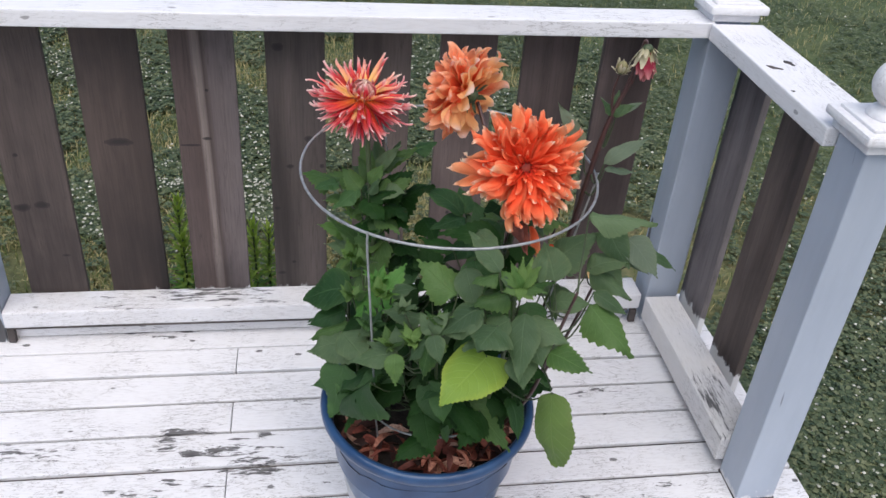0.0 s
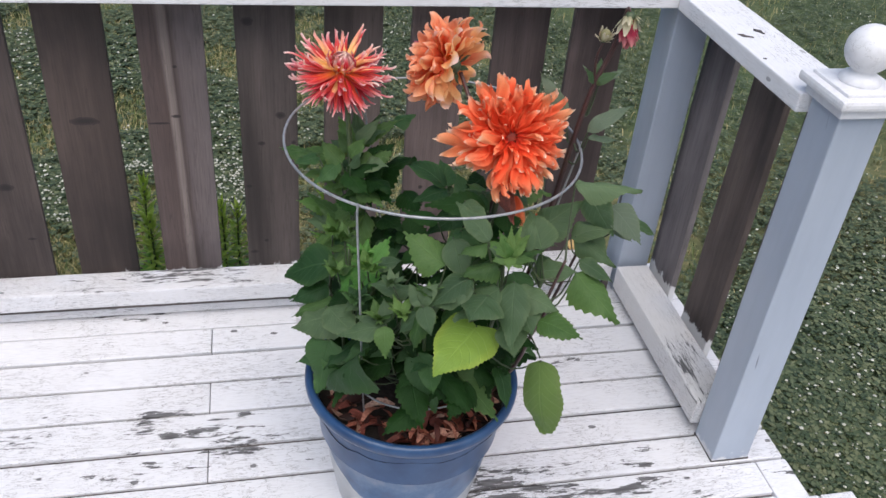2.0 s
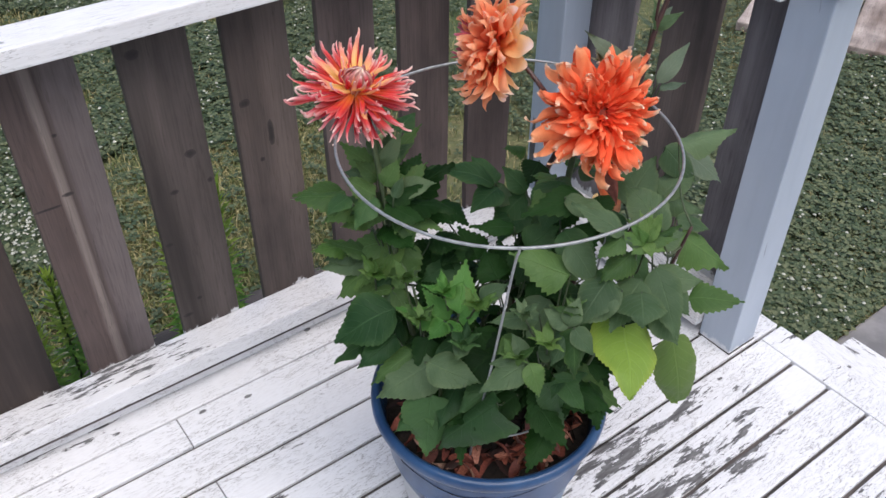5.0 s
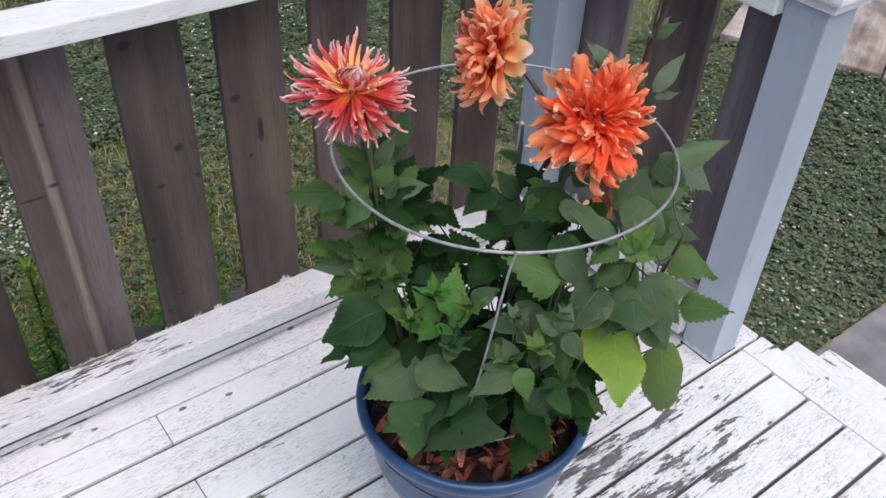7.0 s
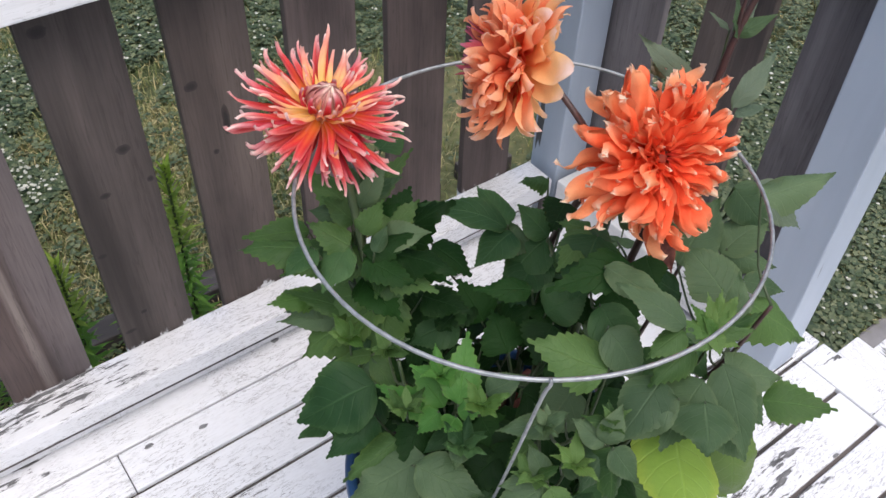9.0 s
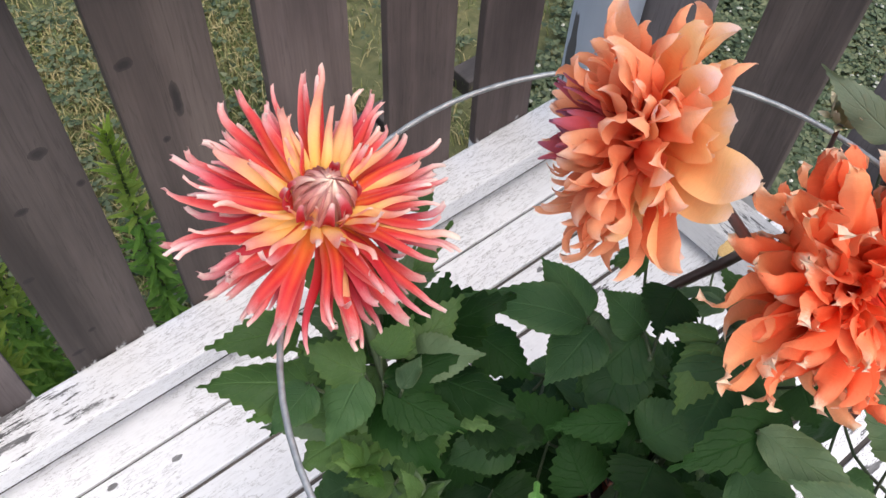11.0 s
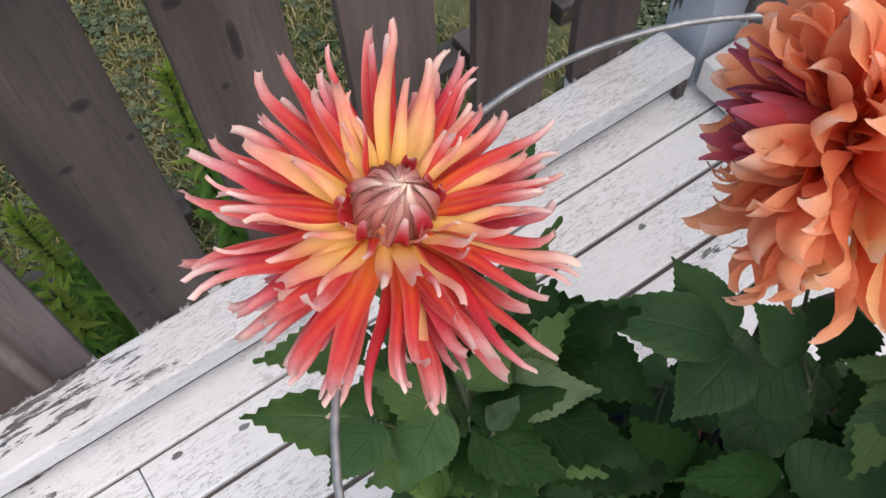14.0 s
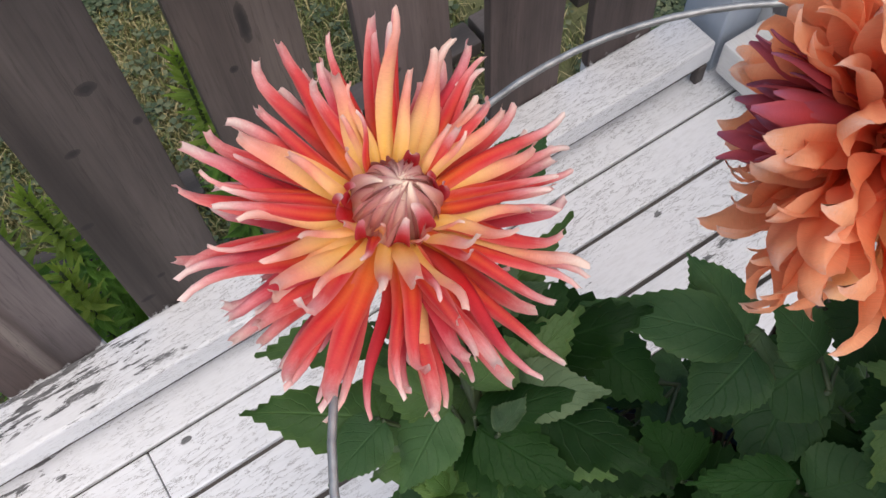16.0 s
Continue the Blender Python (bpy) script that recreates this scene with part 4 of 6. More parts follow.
LEAVES = {}
for key, mat in (("green", GREEN), ("dark", SHADED_LEAF), ("dark2", DEEP), ("fresh", FRESH), ("fresh2", LIGHT), ("dusty", DUSTY)):
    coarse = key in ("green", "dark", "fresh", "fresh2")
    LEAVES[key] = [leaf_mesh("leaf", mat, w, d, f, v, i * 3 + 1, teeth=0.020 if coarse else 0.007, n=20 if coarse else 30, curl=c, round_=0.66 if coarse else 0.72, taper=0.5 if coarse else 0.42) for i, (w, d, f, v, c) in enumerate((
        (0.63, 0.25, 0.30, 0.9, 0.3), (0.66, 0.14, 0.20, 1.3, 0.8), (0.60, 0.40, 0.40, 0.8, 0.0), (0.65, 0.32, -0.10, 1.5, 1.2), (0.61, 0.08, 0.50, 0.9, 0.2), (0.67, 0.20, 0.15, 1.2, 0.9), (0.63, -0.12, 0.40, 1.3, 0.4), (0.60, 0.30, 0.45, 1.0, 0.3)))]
LEAVES["lime"] = [leaf_mesh("leaf", LIME, 0.90, 0.12, 0.18, 0.9, 4, 0.007, 40, 0.3, 0.60, 0.75, 0.36, 0.72)]
LEAVES["pale"] = [leaf_mesh("leaf", PALE_LEAF, w, d, f, 0.8, i * 5 + 2, 0.006, curl=0.2) for i, (w, d, f) in enumerate(((0.38, 0.2, 0.4), (0.44, 0.3, 0.3), (0.34, 0.1, 0.6)))]
LEAVES["tan"] = [leaf_mesh("leaf", TAN, 0.5, 0.25, 0.9, 1.4, 6, 0.01, 16, 0.5)]
LEAVES["dry"] = [leaf_mesh("dry_petal", CHIP, 0.5, 0.1, 0.5, 1.0, 6, 0.0, 12)]
LEAVES["olive"] = [leaf_mesh("leaf", OLIVE, 0.44, 0.20, -0.10, 0.8, 5, 0.007, 30, 0.7, 0.95, 0.16, -0.05, 0.42)]


class Dahlia:
    """One plant: a stem mesh that gathers all stalks, with leaves and flowers as parts."""

    def __init__(self, base, label, seed):
        self.root = thing("dahlia_plant", base, label, "plant", "dahlias in the pot")
        self.base = Vector(base)
        self.rng = random.Random(seed)
        self.spine = []

    def stalk(self, pts, r0, r1, purple=False, per=6):
        path = [p - self.base for p in smooth_path(pts, per)]
        part("stem" if r0 > 0.004 else "leaf_stalk", tube(bmesh.new(), path, r0, r1, 7), PURPLE if purple else (STEM if r0 > 0.004 else STALK), self.root, "dark purple flower stalk" if purple and r0 > 0.004 else "", True)
        if r0 > 0.004:
            self.spine += [q + self.base for q in path]
        return [p + self.base for p in path]

    def leaf(self, base, tip, up=(0, 0, 1), kind="green", broad=1.0):
        b, t = Vector(base), Vector(tip)
        if t.z < 0.36 and math.hypot(t.x - POT[0], t.y - POT[1]) > 0.13:
            t.z = 0.36 + 0.2 * self.rng.random() * (b.z - 0.36)
            b.z = max(b.z, 0.36)
        y = (t - b)
        size = y.length
        y.normalize()
        u = Vector(up)
        z = u - y * u.dot(y)
        if z.length < 1e-4:
            z = Vector((1, 0, 0)) - y * y.x
        z.normalize()
        x = y.cross(z)
        group = LEAVES["dusty" if kind == "green" and self.rng.random() < 0.2 else kind]
        me = group[self.rng.randrange(len(group))]
        ob = new("leaf", me)
        ob.parent = self.root
        m = Matrix.Identity(4)
        for i, axis in enumerate((x * broad, y, z)):
            m.col[i] = (*(axis * size), 0)
        m.translation = b - self.base
        ob.matrix_local = m
        return ob

    def frond(self, base, tip, up=(0, 0, 1), kind="green", broad=1.0):
        """A leaf on a stalk of its own, from the nearest stem a little below."""
        b = Vector(base)
        foot = min(self.spine, key=lambda q: (q - b + Vector((0, 0, 0.05))).length)
        self.stalk([foot, foot.lerp(b, 0.55) - Vector((0, 0, 0.03)), b - Vector((0, 0, 0.004)), b], 0.0018, 0.0010, per=3)
        return self.leaf(base, tip, up, kind, broad)

    def spray(self, at, az, size, rise=0.25, droop=0.5, kind="green", leaflets=3, stalk=0.45):
        """A leaf stalk that leaves the stem at an azimuth, with an end leaf and side leaflets."""
        rng = self.rng
        at = Vector(at)
        out = Vector((math.cos(az), math.sin(az), 0))
        side = Vector((-out.y, out.x, 0))
        a = at + out * size * stalk * 0.5 + Vector((0, 0, rise * size * 0.4))
        b = at + out * size * stalk + Vector((0, 0, rise * size * 0.55))
        self.stalk([at, a, b], 0.0022, 0.0014, per=3)
        tilt = Vector((rng.gauss(0, 0.22), rng.gauss(0, 0.22), 1)) + 0.35 * droop * out
        turn = side * rng.gauss(0, 0.15)
        self.leaf(b, b + (out + turn) * size * (1 - 0.25 * droop) + Vector((0, 0, -droop * size * rng.uniform(0.6, 1.1))), tilt, kind, rng.uniform(0.9, 1.15))
        if leaflets >= 3:
            for s in (-1, 1):
                c = a.lerp(b, rng.uniform(0.5, 0.95))
                d = (out * rng.uniform(0.25, 0.6) + side * s).normalized()
                l = size * rng.uniform(0.6, 0.8)
                self.leaf(c, c + d * l + Vector((0, 0, -droop * l * rng.uniform(0.2, 0.9))), tilt + side * s * 0.2, kind, rng.uniform(0.9, 1.1))

    def shoots(self, at, size, kind="fresh", n=6):
        """A tuft of small crinkled leaves at the end of a shoot of its own."""
        b = Vector(at)
        foot = min(self.spine, key=lambda q: (q - b + Vector((0, 0, 0.05))).length)
        self.stalk([foot, foot.lerp(b, 0.55) - Vector((0, 0, 0.03)), b], 0.0022, 0.0014, per=3)
        for k in range(n):
            a = k * 2.4 + self.rng.uniform(-0.3, 0.3)
            l = size * self.rng.uniform(0.6, 1.0)
            e = 0.15 + 0.9 * k / n
            d = Vector((math.cos(a) * math.cos(e), math.sin(a) * math.cos(e), math.sin(e)))
            self.leaf(at, Vector(at) + d * l, Vector((-d.x * 0.5, -d.y * 0.5, 1)), kind, 0.85)


# ---- dahlias: flowers ----
def petal_mesh(mat, width, roll, bend, tip, wave, seed, sway=0.0, base=0.35, twist=0.0, split=0.0, peak=0.5, point=0.15, fall=1.6, snake=0.0, start=0.76):
    """A petal one unit long along x, face to +z. roll: how far its margins curl (radians), bend: upward curve, tip: curl at the end, peak: where it is widest, point: width left at the tip."""
    bm = bmesh.new()
    uv = bm.loops.layers.uv.new("UVMap")
    n, m = 14, 6
    rows, pos, ang = [], Vector((0, 0, 0)), 0.0
    for i in range(n + 1):
        s = i / n
        if s < peak:
            w = width * (base + (1 - base) * math.sin(math.pi / 2 * s / peak))
        else:
            w = width * (1 - (1 - point) * ((s - peak) / (1 - peak)) ** fall)
        tang = Vector((math.cos(ang), 0, math.sin(ang)))
        nor = Vector((-math.sin(ang), 0, math.cos(ang)))
        half = roll * (0.35 + 0.65 * s)
        row = []
        for k in range(m + 1):
            c = 2 * k / m - 1
            if abs(half) > 0.05:
                rad = w / (2 * half)
                y, z = rad * math.sin(half * c), rad * (math.cos(half * c) - 1)
            else:
                y, z = w / 2 * c, 0.0
            z += wave * w * math.sin(9 * s + 3 * c + seed) * abs(c)
            y += wave * 0.5 * w * math.sin(6 * s + seed * 1.7) * s
            tw = twist * max(0.0, s - 0.45) ** 1.3
            y, z = y * math.cos(tw) - z * math.sin(tw), y * math.sin(tw) + z * math.cos(tw)
            cut = split * abs(math.sin(2.5 * math.pi * c)) * (s > 0.95)
            row.append((bm.verts.new(pos + Vector((0, y + sway * s * s + 0.35 * sway * math.sin(5 * s), 0)) + nor * z - tang * cut), (0.5 + 0.5 * c, s)))
        rows.append(row)
        pos = pos + tang / n
        ang += snake * math.cos(6.5 * s + seed) / n + bend / n + (tip / n * 4.5 if s > start else 0)
    for p, q in zip(rows, rows[1:]):
        for k in range(m):
            f = bm.faces.new([p[k][0], p[k + 1][0], q[k + 1][0], q[k][0]])
            for loop, tex in zip(f.loops, (p[k][1], p[k + 1][1], q[k + 1][1], q[k][1])):
                loop[uv].uv = tex
    me = bpy.data.meshes.new("petal")
    bm.to_mesh(me)
    bm.free()
    me.materials.append(mat)
    me.polygons.foreach_set("use_smooth", [True] * len(me.polygons))
    return me


def flower(plant, centre, facing, heart, rings, label, seed, hub=(0.020, 0.018), core=None, calyx=False):
    """heart: radius, height and material of a closed middle, or nothing. rings: petals, count, elevation from the flower's plane (degrees), length, foot radius, foot height, spread."""
    rng = random.Random(seed)
    q = Vector(facing).normalized().to_track_quat("Z", "Y").to_matrix().to_4x4()
    r, h = hub
    prof = [(0.0, -h * 1.2), (r * 0.6, -h * 1.0), (r, -h * 0.2), (r * 0.85, h * 0.35), (r * 0.5, h * 0.7), (0.0, h * 0.8)]
    head = part("flower", lathe(bmesh.new(), prof, steps=20), core or STEM, plant.root, label, True)
    head.matrix_local = Matrix.Translation(Vector(centre) - plant.base) @ q
    if heart:
        prof = [(heart[0] * math.sin(a), heart[1] * (0.35 - math.cos(a) * 0.65)) for a in (math.pi * i / 12 for i in range(13))]
        part("disc", lathe(bmesh.new(), prof, steps=20), heart[2], head, "closed middle florets", True)
    if calyx:
        cup = lathe(bmesh.new(), [(0.0, -h * 1.7), (r * 0.45, -h * 1.6), (r * 0.75, -h * 1.15), (r * 0.6, -h * 0.7), (0.0, -h * 0.6)], steps=16)
        part("calyx", cup, STEM, head, "green calyx", True)
        for k in range(6):
            ob = new("sepal", SEPALS[k % 2])
            ob.parent = head
            ob.matrix_local = pose(0, 0, 0, 0, 0, 60 * k + 17) @ pose(r * 0.4, 0, -h * 1.35, 0, 12, 0) @ Matrix.Diagonal((0.024, 0.024, 0.024, 1))
    for meshes, count, elev, length, foot, lift, spread in rings:
        for k in range(count):
            a = 360 * (k + rng.uniform(-spread, spread)) / count + 137 * elev
            e = elev + rng.gauss(0, 18 * spread)
            l = length * rng.uniform(1 - 0.5 * spread, 1 + 0.18 * spread)
            ob = new("petal", meshes[rng.randrange(len(meshes))])
            ob.parent = head
            ob.matrix_local = pose(0, 0, 0, 0, 0, a) @ pose(foot, 0, lift, 0, -e, 0) @ pose(0, 0, 0, rng.gauss(0, 30 * spread)) @ Matrix.Diagonal((l, l, l, 1))
    return head


def variants(mat, kinds, seed, base=0.35, split=0.0, peak=0.5, point=0.15, fall=1.6, snake=0.0, start=0.76):
    return [petal_mesh(mat, w, r, b, t, v, seed + i, sw, base, tw, split, peak, point, fall, snake, start) for i, (w, r, b, t, v, sw, tw) in enumerate(kinds)]


SPIKES = ((0.135, 2.1, -0.2, 0.9, 0.05, 0.08, 0.8), (0.119, 1.9, 0.2, -0.9, 0.06, -0.13, -1.0), (0.150, 1.6, 0.35, 1.0, 0.06, 0.16, 0.5), (0.127, 2.2, -0.4, 1.3, 0.06, -0.08, 1.4), (0.142, 1.6, 0.05, 2.0, 0.07, -0.18, -0.8),
          (0.111, 2.0, 0.15, -0.5, 0.06, 0.20, 0.4), (0.119, 2.1, 0.45, -1.4, 0.06, -0.03, 1.2), (0.142, 1.8, -0.1, 2.3, 0.06, 0.12, -1.4), (0.111, 2.2, -0.5, 1.5, 0.06, -0.22, 0.6), (0.158, 1.3, 0.1, 1.5, 0.08, 0.03, 1.8), (0.127, 1.9, -0.3, 1.8, 0.06, 0.24, -0.4))
RUFFLES = ((0.28, 1.00, 0.30, -1.22, 0.35, 0.13, 1.20), (0.24, -0.90, -0.40, 1.35, 0.38, -0.20, -1.50), (0.30, 1.30, 0.40, -1.62, 0.35, 0.12, 1.80), (0.27, -1.40, -0.10, 1.89, 0.35, -0.23, 0.90), (0.30, -0.60, 0.50, 1.08, 0.45, 0.20, -1.90), (0.22, 1.20, -0.40, 2.03, 0.38, 0.05, 2.20), (0.27, -1.20, -0.25, -0.81, 0.38, -0.14, -1.10), (0.24, 1.50, 0.20, 0.94, 0.35, 0.26, 0.80), (0.21, 1.60, 0.60, -2.03, 0.32, -0.29, -1.60))
BROAD = ((0.37, -0.9, 0.20, -1.1, 0.16, 0.06, 0.8), (0.31, -1.2, -0.30, 1.3, 0.18, -0.10, -1.1), (0.34, 1.2, 0.40, 0.9, 0.15, 0.10, 0.9), (0.39, 0.8, -0.15, -1.3, 0.18, 0.03, -0.9), (0.30, -1.4, 0.0, 1.8, 0.2, -0.13, 1.6), (0.32, 1.5, 0.25, -1.6, 0.18, 0.14, -1.5), (0.28, 1.3, -0.4, 1.1, 0.18, -0.05, 2.0))
quill = {"base": 0.55, "split": 0.025, "peak": 0.42, "point": 0.50, "fall": 1.5, "snake": 0.6}
thin = variants(RED_PETAL, tuple((w * 1.0, *rest) for w, *rest in SPIKES), 0, **quill)
gold = variants(GOLD_PETAL, tuple((w * 1.18, r * 0.80, *rest) for w, r, *rest in SPIKES), 60, **quill)
curl = variants(DEEP_PETAL, ((0.30, 1.6, 0.9, 0.3, 0.05, 0.05, 0.2), (0.34, 1.5, 1.1, 0.2, 0.05, -0.08, -0.2)), 66, **quill)
deep = variants(DEEP_PETAL, tuple((w * 1.05, *rest) for w, *rest in SPIKES), 9, **quill)
cream = [petal_mesh(CREAM_PETAL, w, r, b, t, 0.14, i + 80, sw, 0.35, tw, 0.03, 0.65, 0.25, 2.2) for i, (w, r, b, t, sw, tw) in enumerate(((0.44, -0.7, -0.2, -1.2, 0.08, 0.5), (0.40, 0.8, 0.1, 1.3, -0.10, -0.7), (0.46, -0.5, -0.3, -1.5, 0.10, 0.3), (0.38, 0.9, 0.2, -0.8, -0.05, 0.9)))]
bud = [petal_mesh(DISC, 0.30, 1.2, b, 0.25, 0.03, i + 20, sw) for i, (b, sw) in enumerate(((1.35, 0.12), (1.5, 0.2), (1.2, 0.05)))]
wide = variants(ORANGE_PETAL, tuple((w * 0.88, *rest) for w, *rest in RUFFLES), 30, split=0.09, peak=0.62, point=0.24, fall=1.8, snake=1.0, start=0.70)
deep_core = variants(CORE_PETAL, RUFFLES, 35, split=0.09, peak=0.62, point=0.24, fall=1.8, snake=1.0, start=0.70)
stray = variants(CORAL_PETAL, tuple((w * 0.9, r, b, t, v * 0.6, sw * 0.5, tw * 0.5) for w, r, b, t, v, sw, tw in RUFFLES[:4]), 75, split=0.09, peak=0.5, point=0.24, fall=1.8, snake=0.5, start=0.80)
pink = variants(CORAL_PETAL, tuple((w * 0.9, *rest) for w, *rest in RUFFLES), 70, split=0.09, peak=0.62, point=0.24, fall=1.8, snake=1.0, start=0.68)
peach = variants(PEACH_PETAL, BROAD, 40, split=0.03, peak=0.60, point=0.16, fall=2.0, snake=0.8, start=0.68)
mauve = [petal_mesh(MAUVE_PETAL, 0.30, r, b, t, 0.06, i + 50) for i, (r, b, t) in enumerate(((-1.0, 0.5, 0.2), (-0.8, 0.7, 0.4), (-1.2, 0.3, -0.3)))]

SEPALS = [petal_mesh(STEM, 0.42, -0.5, -0.3, -0.6, 0.08, i + 85, 0.05) for i in range(2)]

# the red plant
red = Dahlia((-0.21, 0.03, 0.27), "dahlia with spiky red and yellow cactus flower and green leaves", 1)
p = red.stalk([(-0.21, 0.03, 0.25), (-0.235, 0.06, 0.50), (-0.252, 0.10, 0.76), (-0.258, 0.122, 0.872), (-0.260, 0.132, 0.890)], 0.0065, 0.0035)
flower(red, (-0.2644, 0.1338, 0.8875), (0.10, -0.24, 0.97), (0.0165, 0.030, HEART), [
    (deep, 12, -46, 0.064, 0.008, -0.010, 0.5), (deep, 16, -31, 0.076, 0.009, -0.006, 0.5), (deep, 21, -18, 0.087, 0.009, -0.003, 0.5), (thin, 17, -8, 0.092, 0.009, -0.001, 0.5), (thin, 21, 0, 0.092, 0.009, 0.001, 0.5), (deep, 11, 4, 0.088, 0.009, 0.001, 0.5),
    (thin, 21, 9, 0.092, 0.009, 0.003, 0.5), (gold, 7, 14, 0.086, 0.009, 0.003, 0.5), (thin, 13, 20, 0.080, 0.009, 0.003, 0.5), (gold, 10, 26, 0.073, 0.010, 0.004, 0.5), (gold, 9, 37, 0.060, 0.011, 0.005, 0.45), (thin, 4, 44, 0.048, 0.011, 0.005, 0.45),
    (gold, 8, 50, 0.038, 0.013, 0.006, 0.4), (curl, 9, 58, 0.034, 0.015, 0.006, 0.4), (bud, 18, 76, 0.038, 0.0180, 0.001, 0.16), (bud, 15, 83, 0.037, 0.0165, 0.008, 0.16), (bud, 11, 90, 0.031, 0.0138, 0.015, 0.16), (bud, 7, 100, 0.022, 0.0098, 0.021, 0.16)],
    "spiky red flower with yellow petal bases and pale tips", 5, (0.014, 0.014))
for k, (z, s) in enumerate(((0.44, 0.07), (0.51, 0.07))):
    i = min(len(p) - 1, int((z - 0.25) / 0.64 * len(p)))
    for j in range(2):
        red.spray(p[i], k * 1.57 + j * math.pi + 0.4, s, 0.3, 0.35 + 0.25 * (z < 0.5))
for x, y, z in ((-0.29, 0.06, 0.52), (-0.28, -0.10, 0.50), (-0.225, -0.07, 0.60), (-0.22, 0.12, 0.52)):
    q = red.stalk([(-0.20 + (x + 0.2) * 0.4, y * 0.5, 0.26), (x * 0.98, y * 0.9, z - 0.12), (x, y, z)], 0.0045, 0.0025)
    red.spray(q[5], x * 20, 0.065, 0.3, 0.5, "dark")
    red.spray(q[8], x * 20 + 2.4, 0.065, 0.3, 0.5, "dark2")
red.stalk([(-0.22, -0.02, 0.26), (-0.255, -0.03, 0.48), (-0.262, 0.0, 0.60)], 0.0045, 0.0022)
red.frond((-0.274, 0.178, 0.683), (-0.352, 0.205, 0.695), (-0.14, -0.39, 0.78), "green", 0.84)
red.frond((-0.268, 0.133, 0.685), (-0.337, 0.145, 0.670), (-0.15, -0.38, 0.79), "green", 0.83)
red.frond((-0.283, 0.158, 0.590), (-0.348, 0.171, 0.594), (-0.14, -0.37, 0.80), "fresh2", 0.88)
red.frond((-0.220, 0.099, 0.613), (-0.298, 0.157, 0.578), (-0.16, -0.36, 0.80), "green", 0.96)
red.frond((-0.249, 0.131, 0.565), (-0.335, 0.181, 0.540), (-0.09, -0.22, 0.89), "green", 0.72)
red.frond((-0.211, 0.112, 0.683), (-0.133, 0.062, 0.742), (-0.20, -0.37, 0.78), "dark", 0.98)
red.frond((-0.220, 0.097, 0.676), (-0.182, 0.000, 0.691), (-0.19, -0.36, 0.79), "dark", 0.81)
red.frond((-0.235, 0.083, 0.725), (-0.168, 0.086, 0.747), (-0.19, -0.37, 0.77), "green", 1.04)
red.frond((-0.227, 0.123, 0.742), (-0.153, 0.128, 0.795), (-0.27, -0.54, 0.66), "green", 0.58)
red.frond((-0.235, 0.118, 0.747), (-0.192, 0.125, 0.799), (-0.29, -0.62, 0.62), "dusty", 0.71)
red.frond((-0.235, 0.134, 0.733), (-0.261, 0.195, 0.768), (-0.24, -0.55, 0.67), "green", 1.01)
red.frond((-0.245, 0.124, 0.731), (-0.281, 0.162, 0.734), (-0.16, -0.39, 0.77), "green", 1.06)
red.frond((-0.252, 0.089, 0.737), (-0.224, 0.082, 0.780), (-0.29, -0.61, 0.63), "green", 1.06)
red.frond((-0.255, 0.058, 0.733), (-0.234, 0.059, 0.764), (-0.29, -0.60, 0.64), "dusty", 0.82)
red.frond((-0.267, 0.089, 0.726), (-0.303, 0.129, 0.749), (-0.16, -0.39, 0.78), "green", 1.06)
red.frond((-0.239, 0.057, 0.685), (-0.246, 0.021, 0.656), (-0.25, -0.50, 0.72), "green", 1.15)
red.frond((-0.254, 0.135, 0.648), (-0.299, 0.151, 0.636), (-0.15, -0.38, 0.79), "fresh2", 1.03)
red.frond((-0.213, 0.087, 0.726), (-0.168, 0.114, 0.753), (-0.27, -0.53, 0.68), "dark", 1.26)
red.frond((-0.244, -0.071, 0.571), (-0.252, -0.012, 0.600), (-0.24, -0.46, 0.76), "fresh", 0.87)
red.frond((-0.241, -0.092, 0.599), (-0.195, -0.042, 0.651), (-0.27, -0.46, 0.75), "fresh", 0.92)
red.frond((-0.252, -0.071, 0.565), (-0.293, 0.008, 0.562), (-0.20, -0.40, 0.80), "fresh", 0.75)
red.frond((-0.259, -0.079, 0.585), (-0.285, -0.076, 0.555), (-0.20, -0.39, 0.81), "fresh", 1.35)
red.frond((-0.245, -0.096, 0.592), (-0.219, -0.120, 0.614), (-0.22, -0.38, 0.80), "fresh", 1.16)
red.frond((-0.252, -0.102, 0.596), (-0.276, -0.116, 0.598), (-0.21, -0.38, 0.81), "fresh", 1.66)
red.frond((-0.226, -0.121, 0.641), (-0.186, -0.137, 0.666), (-0.20, -0.32, 0.83), "dusty", 1.07)
red.frond((-0.255, -0.122, 0.573), (-0.284, -0.140, 0.566), (-0.21, -0.37, 0.82), "green", 1.31)
red.frond((-0.284, 0.020, 0.549), (-0.379, 0.055, 0.493), (-0.12, -0.31, 0.85), "dark2", 1.41)
red.frond((-0.298, -0.001, 0.516), (-0.369, 0.002, 0.473), (-0.16, -0.40, 0.82), "dark2", 1.00)
red.frond((-0.295, -0.047, 0.515), (-0.368, -0.032, 0.468), (-0.17, -0.39, 0.83), "green", 0.82)
red.frond((-0.282, -0.084, 0.516), (-0.371, -0.057, 0.455), (-0.14, -0.32, 0.86), "green", 1.13)
red.frond((-0.305, -0.108, 0.473), (-0.336, -0.126, 0.363), (-0.20, -0.41, 0.83), "dark2", 1.30)
red.frond((-0.221, 0.079, 0.623), (-0.268, 0.046, 0.542), (-0.13, -0.16, 0.94), "green", 1.12)
